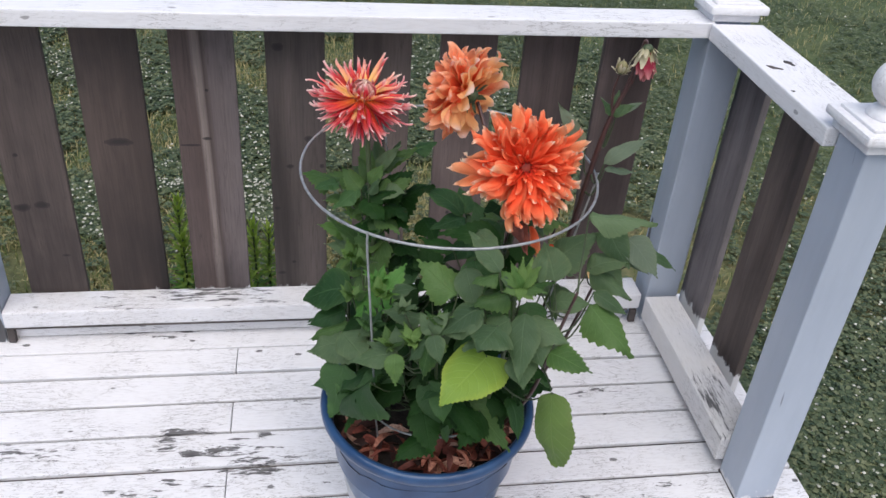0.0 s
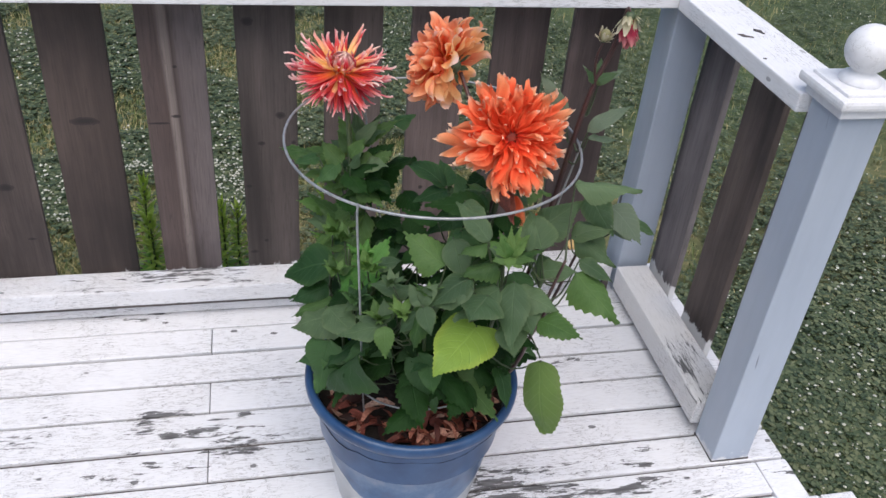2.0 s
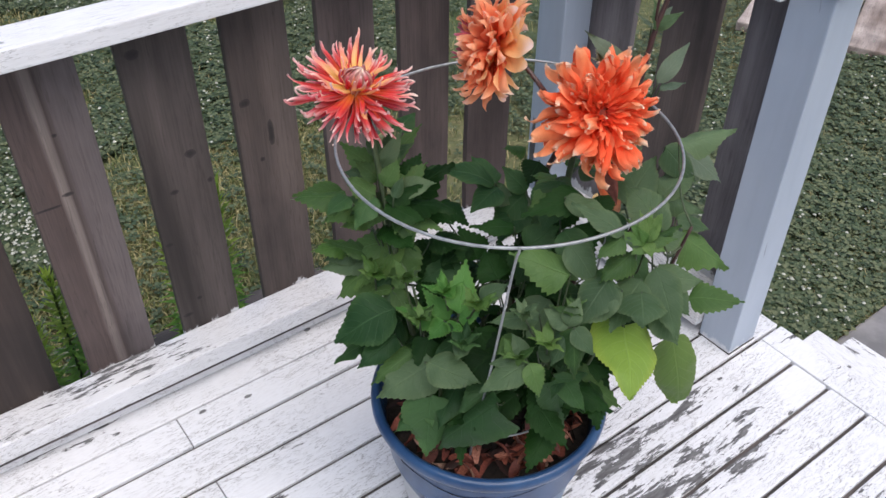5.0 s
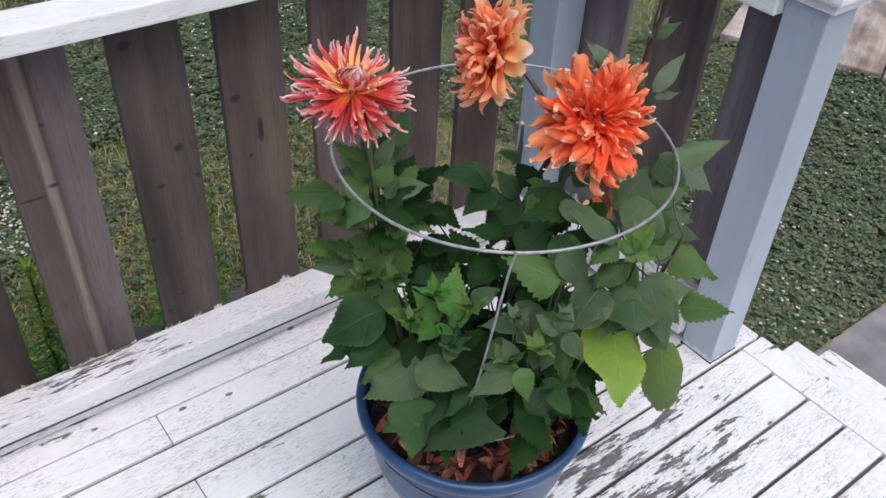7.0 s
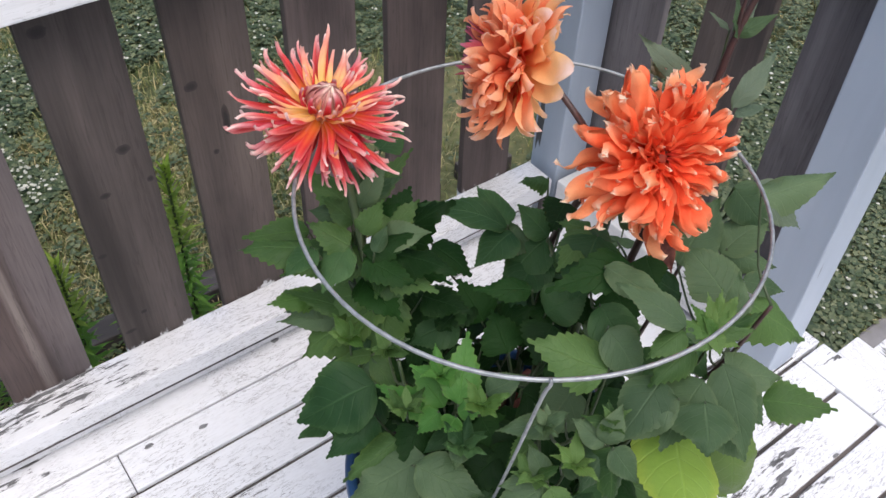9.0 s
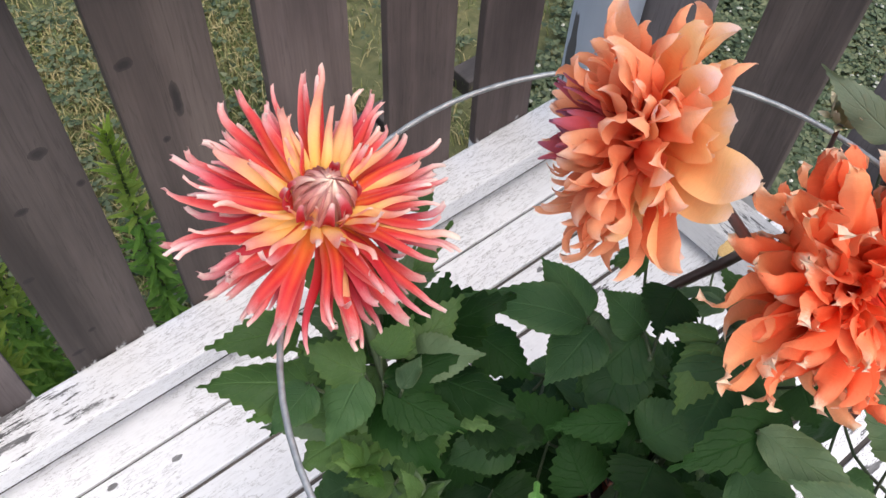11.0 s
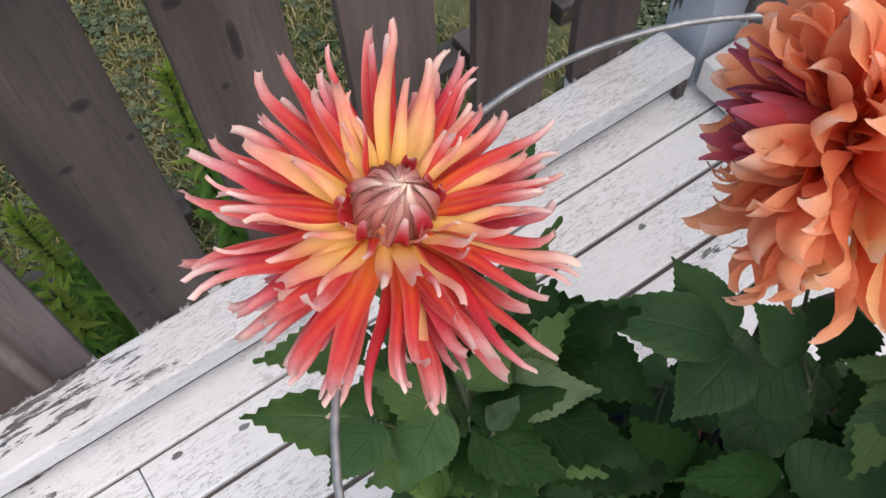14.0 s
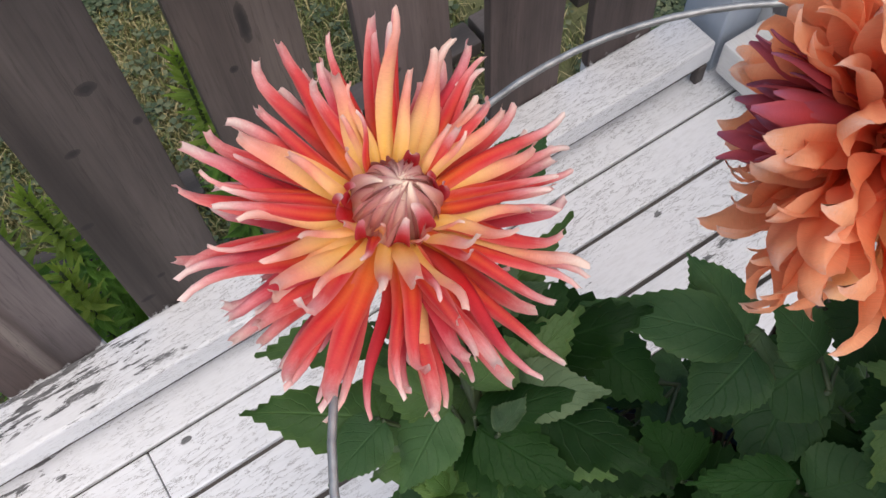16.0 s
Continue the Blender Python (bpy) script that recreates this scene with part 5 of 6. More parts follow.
red.frond((-0.225, 0.076, 0.619), (-0.303, 0.117, 0.529), (-0.12, -0.16, 0.93), "fresh2", 0.80)
red.frond((-0.251, 0.093, 0.656), (-0.258, 0.001, 0.668), (-0.17, -0.21, 0.91), "dark", 0.99)
red.frond((-0.211, 0.067, 0.691), (-0.194, -0.009, 0.716), (-0.23, -0.23, 0.88), "dark", 0.84)
red.frond((-0.231, 0.130, 0.723), (-0.250, 0.164, 0.736), (-0.20, -0.28, 0.86), "green", 1.60)
red.frond((-0.243, 0.126, 0.698), (-0.300, 0.148, 0.665), (-0.14, -0.22, 0.90), "green", 1.13)
red.frond((-0.215, 0.110, 0.719), (-0.202, 0.049, 0.697), (-0.22, -0.25, 0.87), "dark", 1.17)
red.frond((-0.287, 0.088, 0.449), (-0.339, 0.130, 0.419), (-0.13, -0.22, 0.93), "dark2", 1.93)
red.frond((-0.252, 0.113, 0.573), (-0.325, 0.164, 0.619), (-0.13, -0.21, 0.92), "green", 0.61)
red.frond((-0.308, 0.106, 0.733), (-0.375, 0.164, 0.721), (-0.02, -0.19, 0.96), "green", 0.83)
red.frond((-0.306, 0.103, 0.732), (-0.355, 0.093, 0.724), (-0.03, -0.13, 0.98), "dark2", 1.21)
red.frond((-0.270, 0.091, 0.726), (-0.321, 0.073, 0.696), (-0.05, -0.12, 0.98), "dark2", 1.18)
red.frond((-0.259, 0.077, 0.723), (-0.191, 0.046, 0.741), (-0.12, -0.13, 0.97), "dark", 0.69)
red.frond((-0.260, 0.073, 0.715), (-0.231, 0.007, 0.704), (-0.11, -0.11, 0.98), "dark", 1.02)
red.frond((-0.222, 0.067, 0.707), (-0.186, -0.013, 0.719), (-0.14, -0.10, 0.97), "dark", 0.85)
red.frond((-0.159, 0.190, 0.752), (-0.113, 0.205, 0.763), (-0.19, -0.23, 0.91), "dark2", 1.33)
red.frond((-0.174, 0.043, 0.580), (-0.216, 0.084, 0.615), (-0.18, -0.35, 0.81), "dark", 1.48)
red.frond((-0.157, 0.015, 0.593), (-0.216, 0.046, 0.557), (-0.19, -0.34, 0.82), "dark2", 1.39)
red.frond((-0.238, 0.045, 0.542), (-0.293, 0.041, 0.517), (-0.16, -0.34, 0.83), "dark", 1.68)
red.frond((-0.203, -0.009, 0.569), (-0.173, -0.069, 0.554), (-0.19, -0.32, 0.83), "dark", 1.53)
red.frond((-0.229, 0.083, 0.573), (-0.288, 0.073, 0.541), (-0.16, -0.35, 0.82), "dark2", 1.42)
red.frond((-0.195, 0.045, 0.634), (-0.169, -0.022, 0.642), (-0.19, -0.34, 0.81), "dark", 1.14)
red.frond((-0.264, 0.103, 0.474), (-0.319, 0.130, 0.432), (-0.12, -0.18, 0.94), "dark2", 1.73)
red.frond((-0.249, 0.054, 0.477), (-0.307, 0.064, 0.420), (-0.12, -0.16, 0.95), "dark2", 1.70)
red.frond((-0.266, 0.159, 0.584), (-0.324, 0.177, 0.560), (-0.12, -0.21, 0.92), "green", 1.32)
red.frond((-0.248, 0.117, 0.565), (-0.321, 0.144, 0.496), (-0.12, -0.19, 0.93), "green", 1.20)
red.frond((-0.250, 0.121, 0.649), (-0.289, 0.172, 0.675), (-0.14, -0.22, 0.90), "green", 0.99)
red.frond((-0.228, 0.126, 0.752), (-0.186, 0.099, 0.783), (-0.22, -0.46, 0.71), "green", 0.81)
red.frond((-0.230, 0.133, 0.759), (-0.236, 0.157, 0.798), (-0.28, -0.63, 0.61), "green", 0.83)
red.frond((-0.221, 0.135, 0.750), (-0.189, 0.153, 0.792), (-0.30, -0.62, 0.61), "dusty", 0.64)
red.frond((-0.244, 0.115, 0.730), (-0.269, 0.145, 0.764), (-0.20, -0.46, 0.72), "green", 1.08)
red.frond((-0.227, 0.080, 0.718), (-0.188, 0.039, 0.747), (-0.19, -0.37, 0.78), "green", 1.10)
red.frond((-0.247, 0.101, 0.696), (-0.285, 0.087, 0.672), (-0.20, -0.45, 0.75), "green", 1.40)
red.frond((-0.226, 0.083, 0.689), (-0.219, 0.019, 0.672), (-0.18, -0.36, 0.79), "dark", 1.11)
red.frond((-0.235, 0.114, 0.718), (-0.195, 0.091, 0.751), (-0.22, -0.45, 0.73), "dark", 0.97)

for at, size, kind in (((-0.246, -0.137, 0.652), 0.040, "fresh2"), ((-0.245, -0.059, 0.620), 0.042, "fresh"), ((-0.288, -0.054, 0.585), 0.044, "green"), ((-0.262, -0.130, 0.580), 0.040, "dark2"), ((-0.284, 0.077, 0.582), 0.040, "fresh2"), ((-0.268, 0.015, 0.610), 0.042, "green")):
    red.shoots(at, size, kind, 8)

# the orange plant
orange = Dahlia((-0.08, -0.08, 0.27), "dahlia with large vivid orange ruffled flower and broad leaves", 2)
p = orange.stalk([(-0.08, -0.08, 0.25), (-0.05, -0.08, 0.50), (-0.01, -0.065, 0.74), (0.002, -0.07, 0.85), (-0.012, -0.105, 0.886)], 0.007, 0.004)
flower(orange, (-0.020, -0.122, 0.885), (-0.06, -0.90, 0.42), None, [
    (pink, 13, -40, 0.072, 0.010, -0.012, 0.7), (pink, 14, -25, 0.087, 0.011, -0.008, 0.7), (wide, 13, -25, 0.087, 0.011, -0.008, 0.7), (wide, 22, -11, 0.093, 0.012, -0.004, 0.65), (pink, 11, -10, 0.097, 0.012, -0.004, 0.6), (wide, 26, 1, 0.091, 0.012, 0.000, 0.65), (pink, 10, 4, 0.091, 0.012, 0.001, 0.6), (wide, 24, 12, 0.084, 0.012, 0.003, 0.6), (pink, 6, 14, 0.083, 0.012, 0.003, 0.6),
    (stray, 1, -6.57, 0.116, 0.012, -0.002, 0.0), (stray, 1, -3.80, 0.108, 0.012, -0.002, 0.0), (stray, 1, -7.73, 0.102, 0.012, -0.002, 0.0), (stray, 1, -5.1, 0.104, 0.012, -0.002, 0.0),
    (wide, 20, 23, 0.073, 0.011, 0.005, 0.55), (pink, 4, 28, 0.069, 0.011, 0.005, 0.6), (wide, 13, 34, 0.056, 0.010, 0.006, 0.5), (wide, 8, 46, 0.038, 0.009, 0.005, 0.45), (deep_core, 8, 56, 0.024, 0.006, 0.002, 0.4)],
    "large vivid orange flower with curled cream petal tips", 6, (0.011, 0.004), core=DARK_HEART)
for k, (z, s) in enumerate(((0.44, 0.07), (0.50, 0.075), (0.57, 0.07))):
    i = min(len(p) - 1, int((z - 0.25) / 0.64 * len(p)))
    for j in range(2):
        orange.spray(p[i], k * 1.57 + j * math.pi + 0.1, s, 0.3, 0.35 + 0.3 * (z < 0.5))
for x, y, z in ((-0.045, -0.245, 0.735), (-0.155, -0.205, 0.60), (-0.01, -0.12, 0.50), (-0.14, -0.10, 0.56), (-0.08, 0.05, 0.56)):
    q = orange.stalk([(-0.08 + (x + 0.08) * 0.4, y * 0.6, 0.26), (x * 0.95, y * 0.95, z - 0.12), (x, y, z)], 0.0045, 0.0025)
    orange.spray(q[5], x * 30 + 1.0, 0.065, 0.3, 0.5, "dark")
    orange.spray(q[7], x * 30 + 3.2, 0.065, 0.3, 0.5, "dark2")
orange.stalk([(-0.03, -0.16, 0.55), (-0.06, -0.24, 0.62), (-0.104, -0.29, 0.650)], 0.002, 0.0014)
orange.stalk([(0.0, -0.16, 0.55), (0.02, -0.24, 0.57), (0.028, -0.287, 0.558)], 0.002, 0.0014)
orange.stalk([(-0.10, -0.12, 0.26), (-0.105, -0.17, 0.42), (-0.10, -0.20, 0.55)], 0.0045, 0.0022)
orange.stalk([(-0.16, -0.10, 0.26), (-0.175, -0.15, 0.44), (-0.18, -0.17, 0.57)], 0.0045, 0.0022)
orange.stalk([(-0.08, -0.02, 0.26), (-0.07, -0.02, 0.50), (-0.055, -0.03, 0.69)], 0.0045, 0.0022)
orange.frond((-0.263, -0.216, 0.527), (-0.311, -0.136, 0.373), (-0.19, -0.34, 0.86), "dark2", 0.68)
orange.frond((-0.308, -0.102, 0.544), (-0.268, -0.179, 0.533), (-0.20, -0.37, 0.83), "dusty", 1.13)
orange.frond((-0.168, -0.232, 0.538), (-0.131, -0.229, 0.320), (-0.31, -0.38, 0.82), "dark2", 0.73)
orange.frond((-0.096, -0.196, 0.462), (-0.011, -0.251, 0.359), (-0.27, -0.30, 0.84), "green", 0.83)
orange.frond((-0.270, -0.057, 0.537), (-0.309, -0.073, 0.494), (-0.19, -0.38, 0.82), "dark", 1.33)
orange.frond((-0.165, -0.158, 0.574), (-0.111, -0.213, 0.498), (-0.26, -0.34, 0.82), "dark", 1.16)
orange.frond((-0.212, -0.100, 0.559), (-0.207, -0.147, 0.510), (-0.23, -0.36, 0.82), "dark", 1.41)
orange.frond((-0.128, -0.202, 0.696), (-0.190, -0.134, 0.716), (-0.25, -0.35, 0.80), "green", 1.10)
orange.frond((-0.114, -0.178, 0.732), (-0.098, -0.231, 0.683), (-0.30, -0.36, 0.78), "dusty", 1.13)
orange.frond((-0.053, -0.245, 0.730), (-0.115, -0.246, 0.704), (-0.29, -0.32, 0.80), "green", 1.01)
orange.frond((-0.097, -0.273, 0.702), (-0.174, -0.240, 0.656), (-0.24, -0.28, 0.83), "dusty", 0.85)
orange.frond((-0.079, -0.292, 0.703), (-0.116, -0.334, 0.687), (-0.24, -0.24, 0.85), "dusty", 2.02)
orange.frond((-0.180, -0.201, 0.647), (-0.250, -0.167, 0.640), (-0.20, -0.31, 0.84), "dusty", 0.67)
orange.frond((-0.171, -0.254, 0.659), (-0.187, -0.215, 0.676), (-0.31, -0.41, 0.77), "dusty", 1.14)
orange.frond((-0.171, -0.255, 0.658), (-0.209, -0.261, 0.610), (-0.26, -0.34, 0.82), "dusty", 1.07)
orange.frond((-0.174, -0.262, 0.664), (-0.188, -0.288, 0.594), (-0.27, -0.33, 0.82), "green", 0.87)
orange.frond((-0.173, -0.262, 0.665), (-0.166, -0.296, 0.631), (-0.27, -0.33, 0.82), "dusty", 1.16)
orange.frond((-0.174, -0.252, 0.659), (-0.145, -0.239, 0.693), (-0.33, -0.40, 0.77), "dusty", 1.10)
orange.frond((-0.225, -0.231, 0.601), (-0.303, -0.222, 0.577), (-0.19, -0.29, 0.86), "dusty", 0.91)
orange.frond((-0.224, -0.229, 0.604), (-0.271, -0.201, 0.605), (-0.23, -0.35, 0.83), "dusty", 1.00)
orange.frond((-0.229, -0.237, 0.608), (-0.227, -0.265, 0.561), (-0.24, -0.34, 0.84), "green", 1.09)
orange.frond((-0.226, -0.227, 0.604), (-0.222, -0.193, 0.629), (-0.28, -0.41, 0.79), "dusty", 1.15)
orange.frond((-0.203, -0.184, 0.602), (-0.244, -0.187, 0.589), (-0.27, -0.42, 0.79), "green", 1.19)
orange.frond((-0.197, -0.221, 0.597), (-0.173, -0.243, 0.604), (-0.26, -0.34, 0.82), "dusty", 1.48)
orange.frond((-0.037, -0.254, 0.746), (-0.056, -0.228, 0.779), (-0.33, -0.35, 0.76), "fresh2", 0.73)
orange.frond((-0.037, -0.254, 0.746), (-0.035, -0.231, 0.789), (-0.34, -0.35, 0.76), "fresh2", 0.63)
orange.frond((-0.037, -0.254, 0.746), (-0.023, -0.236, 0.792), (-0.34, -0.34, 0.75), "fresh2", 0.60)
orange.frond((-0.037, -0.254, 0.746), (-0.005, -0.249, 0.788), (-0.34, -0.34, 0.75), "fresh2", 0.64)
orange.frond((-0.037, -0.254, 0.746), (0.007, -0.275, 0.768), (-0.35, -0.33, 0.76), "green", 0.68)
orange.frond((-0.037, -0.254, 0.746), (-0.005, -0.281, 0.753), (-0.34, -0.33, 0.76), "green", 0.85)
orange.frond((-0.037, -0.254, 0.746), (-0.075, -0.238, 0.756), (-0.33, -0.35, 0.76), "green", 0.87)
orange.frond((-0.037, -0.254, 0.746), (-0.070, -0.254, 0.741), (-0.33, -0.34, 0.77), "green", 1.09)
orange.frond((-0.037, -0.254, 0.746), (-0.045, -0.274, 0.735), (-0.33, -0.34, 0.77), "fresh2", 1.40)
orange.frond((-0.037, -0.254, 0.746), (-0.026, -0.280, 0.740), (-0.34, -0.33, 0.77), "fresh2", 1.17)
orange.frond((-0.037, -0.254, 0.746), (-0.088, -0.221, 0.766), (-0.33, -0.35, 0.76), "fresh2", 0.53)
orange.frond((-0.037, -0.254, 0.746), (-0.049, -0.240, 0.771), (-0.33, -0.34, 0.76), "fresh2", 0.82)
orange.frond((-0.037, -0.254, 0.746), (-0.023, -0.253, 0.772), (-0.34, -0.34, 0.76), "fresh2", 0.85)
orange.frond((-0.051, -0.144, 0.762), (-0.152, -0.118, 0.757), (-0.25, -0.32, 0.79), "dark", 0.84)
orange.frond((-0.088, -0.137, 0.778), (-0.072, -0.224, 0.773), (-0.26, -0.31, 0.79), "dusty", 0.71)
orange.frond((-0.111, -0.060, 0.686), (-0.170, -0.021, 0.692), (-0.17, -0.27, 0.84), "dark", 0.75)
orange.frond((-0.087, -0.280, 0.632), (-0.171, -0.381, 0.620), (-0.15, -0.45, 0.88), "lime", 0.84)
orange.frond((0.028, -0.287, 0.553), (0.056, -0.309, 0.397), (-0.43, -0.36, 0.77), "olive", 0.98)
orange.frond((-0.040, -0.007, 0.690), (-0.105, -0.005, 0.636), (-0.24, -0.17, 0.89), "dark2", 1.34)
orange.frond((-0.046, -0.086, 0.760), (-0.095, -0.113, 0.703), (-0.27, -0.14, 0.88), "dark2", 1.63)
orange.frond((-0.071, -0.239, 0.766), (-0.112, -0.173, 0.801), (-0.25, -0.09, 0.90), "dusty", 0.77)
orange.frond((-0.091, -0.144, 0.725), (-0.097, -0.216, 0.684), (-0.26, -0.11, 0.90), "dark2", 1.17)
orange.frond((-0.073, -0.240, 0.764), (-0.117, -0.233, 0.741), (-0.24, -0.07, 0.91), "green", 0.99)
orange.frond((-0.094, -0.247, 0.704), (-0.165, -0.264, 0.661), (-0.22, -0.06, 0.93), "dusty", 1.19)
orange.frond((-0.055, -0.271, 0.698), (-0.131, -0.285, 0.654), (-0.23, -0.05, 0.92), "dusty", 1.16)
orange.frond((-0.021, 0.025, 0.753), (-0.063, 0.034, 0.760), (-0.24, -0.17, 0.87), "green", 1.02)
orange.frond((-0.046, -0.011, 0.697), (-0.062, 0.030, 0.731), (-0.23, -0.16, 0.88), "dark2", 1.34)
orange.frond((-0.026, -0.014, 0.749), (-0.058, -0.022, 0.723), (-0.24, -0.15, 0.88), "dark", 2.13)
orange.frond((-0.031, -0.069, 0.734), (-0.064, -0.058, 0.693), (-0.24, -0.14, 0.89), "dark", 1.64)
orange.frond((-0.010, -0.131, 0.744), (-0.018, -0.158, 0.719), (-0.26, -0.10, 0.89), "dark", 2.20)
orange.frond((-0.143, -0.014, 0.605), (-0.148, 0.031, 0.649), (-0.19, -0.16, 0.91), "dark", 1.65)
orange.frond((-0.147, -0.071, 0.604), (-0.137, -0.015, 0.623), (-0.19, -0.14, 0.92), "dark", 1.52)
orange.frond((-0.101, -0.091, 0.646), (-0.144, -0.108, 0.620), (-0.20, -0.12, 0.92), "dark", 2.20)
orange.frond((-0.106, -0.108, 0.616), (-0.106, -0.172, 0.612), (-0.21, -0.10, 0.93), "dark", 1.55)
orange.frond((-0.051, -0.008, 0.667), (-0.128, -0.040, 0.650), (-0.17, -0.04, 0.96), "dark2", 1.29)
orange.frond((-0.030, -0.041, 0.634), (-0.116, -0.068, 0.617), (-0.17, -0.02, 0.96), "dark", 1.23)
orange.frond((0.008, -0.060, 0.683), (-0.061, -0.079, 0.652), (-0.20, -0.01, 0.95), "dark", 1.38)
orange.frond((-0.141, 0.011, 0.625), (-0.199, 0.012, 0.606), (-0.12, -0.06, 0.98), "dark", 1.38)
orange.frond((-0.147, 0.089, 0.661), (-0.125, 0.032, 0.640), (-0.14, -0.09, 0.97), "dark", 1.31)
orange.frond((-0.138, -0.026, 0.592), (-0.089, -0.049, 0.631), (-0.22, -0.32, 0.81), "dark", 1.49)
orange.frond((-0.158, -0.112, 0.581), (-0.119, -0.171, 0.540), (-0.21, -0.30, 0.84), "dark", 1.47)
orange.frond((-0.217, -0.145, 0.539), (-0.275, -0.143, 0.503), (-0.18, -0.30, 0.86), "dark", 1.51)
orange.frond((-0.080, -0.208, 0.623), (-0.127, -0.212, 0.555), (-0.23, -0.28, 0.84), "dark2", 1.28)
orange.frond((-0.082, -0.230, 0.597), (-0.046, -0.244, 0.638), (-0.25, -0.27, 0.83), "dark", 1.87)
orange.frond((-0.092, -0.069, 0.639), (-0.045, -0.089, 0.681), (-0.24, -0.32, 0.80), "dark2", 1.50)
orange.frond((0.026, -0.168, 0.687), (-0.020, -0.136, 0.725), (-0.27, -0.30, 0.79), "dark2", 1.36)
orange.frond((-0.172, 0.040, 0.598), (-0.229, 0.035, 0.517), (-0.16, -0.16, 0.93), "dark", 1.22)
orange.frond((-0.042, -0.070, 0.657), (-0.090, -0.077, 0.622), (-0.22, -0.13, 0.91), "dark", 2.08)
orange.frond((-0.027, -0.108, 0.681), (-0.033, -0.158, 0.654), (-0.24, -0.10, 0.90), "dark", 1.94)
orange.frond((-0.039, -0.296, 0.648), (-0.035, -0.343, 0.617), (-0.24, -0.03, 0.92), "dusty", 1.61)
orange.frond((-0.009, -0.195, 0.671), (-0.000, -0.249, 0.638), (-0.25, -0.07, 0.91), "dark2", 1.51)
orange.frond((-0.120, -0.160, 0.612), (-0.173, -0.160, 0.565), (-0.19, -0.09, 0.94), "green", 1.69)

for at, size, kind in (((-0.236, -0.218, 0.606), 0.040, "green"), ((-0.202, -0.243, 0.634), 0.038, "fresh2"), ((-0.214, -0.203, 0.668), 0.036, "dusty"), ((-0.160, -0.243, 0.672), 0.036, "green")):
    orange.shoots(at, size, kind, 8)

# two wilted petals hanging below the orange flower
for mesh, top, tip in ((stray[0], (0.005, -0.112, 0.768), (0.025, -0.116, 0.700)), (peach[0], (0.045, -0.109, 0.728), (0.058, -0.114, 0.660))):
    ob = new("hanging_petal", mesh)
    ob.parent = orange.root
    x_ = Vector(tip) - Vector(top)
    y_ = Vector((-0.3, -0.8, 0.5)).cross(x_).normalized()
    z_ = x_.cross(y_).normalized()
    m = Matrix.Identity(4)
    for i, axis in enumerate((x_, y_ * x_.length, z_ * x_.length)):
        m.col[i] = (*axis, 0)
    m.translation = Vector(top) - orange.base
    ob.matrix_local = m

# the peach plant, with the nodding bud
pale = Dahlia((-0.03, 0.03, 0.27), "dahlia with peach-orange flower and a wilted nodding bud", 3)
pale.stalk([(-0.03, 0.03, 0.25), (0.0, 0.03, 0.60), (0.0, -0.035, 0.80), (-0.066, -0.060, 0.898), (-0.085, -0.012, 0.947)], 0.006, 0.0032, True)
flower(pale, (-0.105, 0.016, 0.954), (-0.70, 0.69, 0.17), None, [
    (cream, 8, -24, 0.060, 0.013, -0.011, 0.5), (cream, 12, -14, 0.070, 0.013, -0.009, 0.5), (cream, 9, -6, 0.069, 0.012, -0.006, 0.5), (cream, 6, 6, 0.070, 0.012, 0.0, 0.5), (peach, 15, -10, 0.075, 0.012, -0.004, 0.55), (peach, 25, 5, 0.076, 0.012, 0.000, 0.55), (peach, 24, 19, 0.073, 0.012, 0.004, 0.55),
    (peach, 22, 33, 0.065, 0.011, 0.007, 0.5), (peach, 18, 46, 0.057, 0.010, 0.009, 0.45), (mauve, 14, 60, 0.046, 0.011, 0.012, 0.4), (mauve, 12, 72, 0.040, 0.008, 0.013, 0.35), (mauve, 9, 82, 0.032, 0.004, 0.013, 0.3)],
    "peach-orange flower with rose middle, turned to the fence", 7, (0.018, 0.016), core=PETAL_BASE, calyx=True)

nod = Dahlia((0.03, -0.03, 0.27), "dahlia with dark stalk, wilted nodding bud and dull leaves", 4)
p = nod.stalk([(0.03, -0.03, 0.25), (0.08, -0.04, 0.55), (0.105, -0.075, 0.85), (0.123, -0.078, 0.958), (0.150, -0.080, 1.03)], 0.0065, 0.0035, True)
for k, (z, s) in enumerate(((0.40, 0.07), (0.48, 0.07))):
    i = min(len(p) - 1, int((z - 0.25) / 0.78 * len(p)))
    for j in range(2):
        nod.spray(p[i], k * 1.57 + j * math.pi - 0.2, s, 0.3, 0.35 + 0.3 * (z < 0.5), "dusty")
nod.stalk([(0.0, -0.09, 0.26), (0.03, -0.18, 0.45), (0.034, -0.24, 0.62), (0.05, -0.262, 0.74)], 0.0045, 0.0024, True)
nod.stalk([(0.04, -0.06, 0.26), (0.11, -0.08, 0.48), (0.160, -0.095, 0.69)], 0.0045, 0.0022, True)
nod.stalk([(0.02, 0.02, 0.26), (0.0, 0.03, 0.50), (-0.05, 0.022, 0.69)], 0.0045, 0.0022, True)
nod.frond((0.180, 0.045, 0.550), (0.226, 0.052, 0.530), (-0.2, -0.5, 0.8), "tan", 0.9)
nod.frond((0.114, -0.105, 0.882), (0.189, -0.091, 0.923), (-0.3, -0.6, 0.7), "pale", 0.75)
nod.frond((0.115, -0.110, 0.875), (0.173, -0.114, 0.868), (-0.1, -0.4, 0.9), "pale", 0.7)
nod.frond((0.091, -0.065, 0.897), (0.051, -0.005, 0.944), (-0.6, -0.7, 0.3), "pale", 0.75)
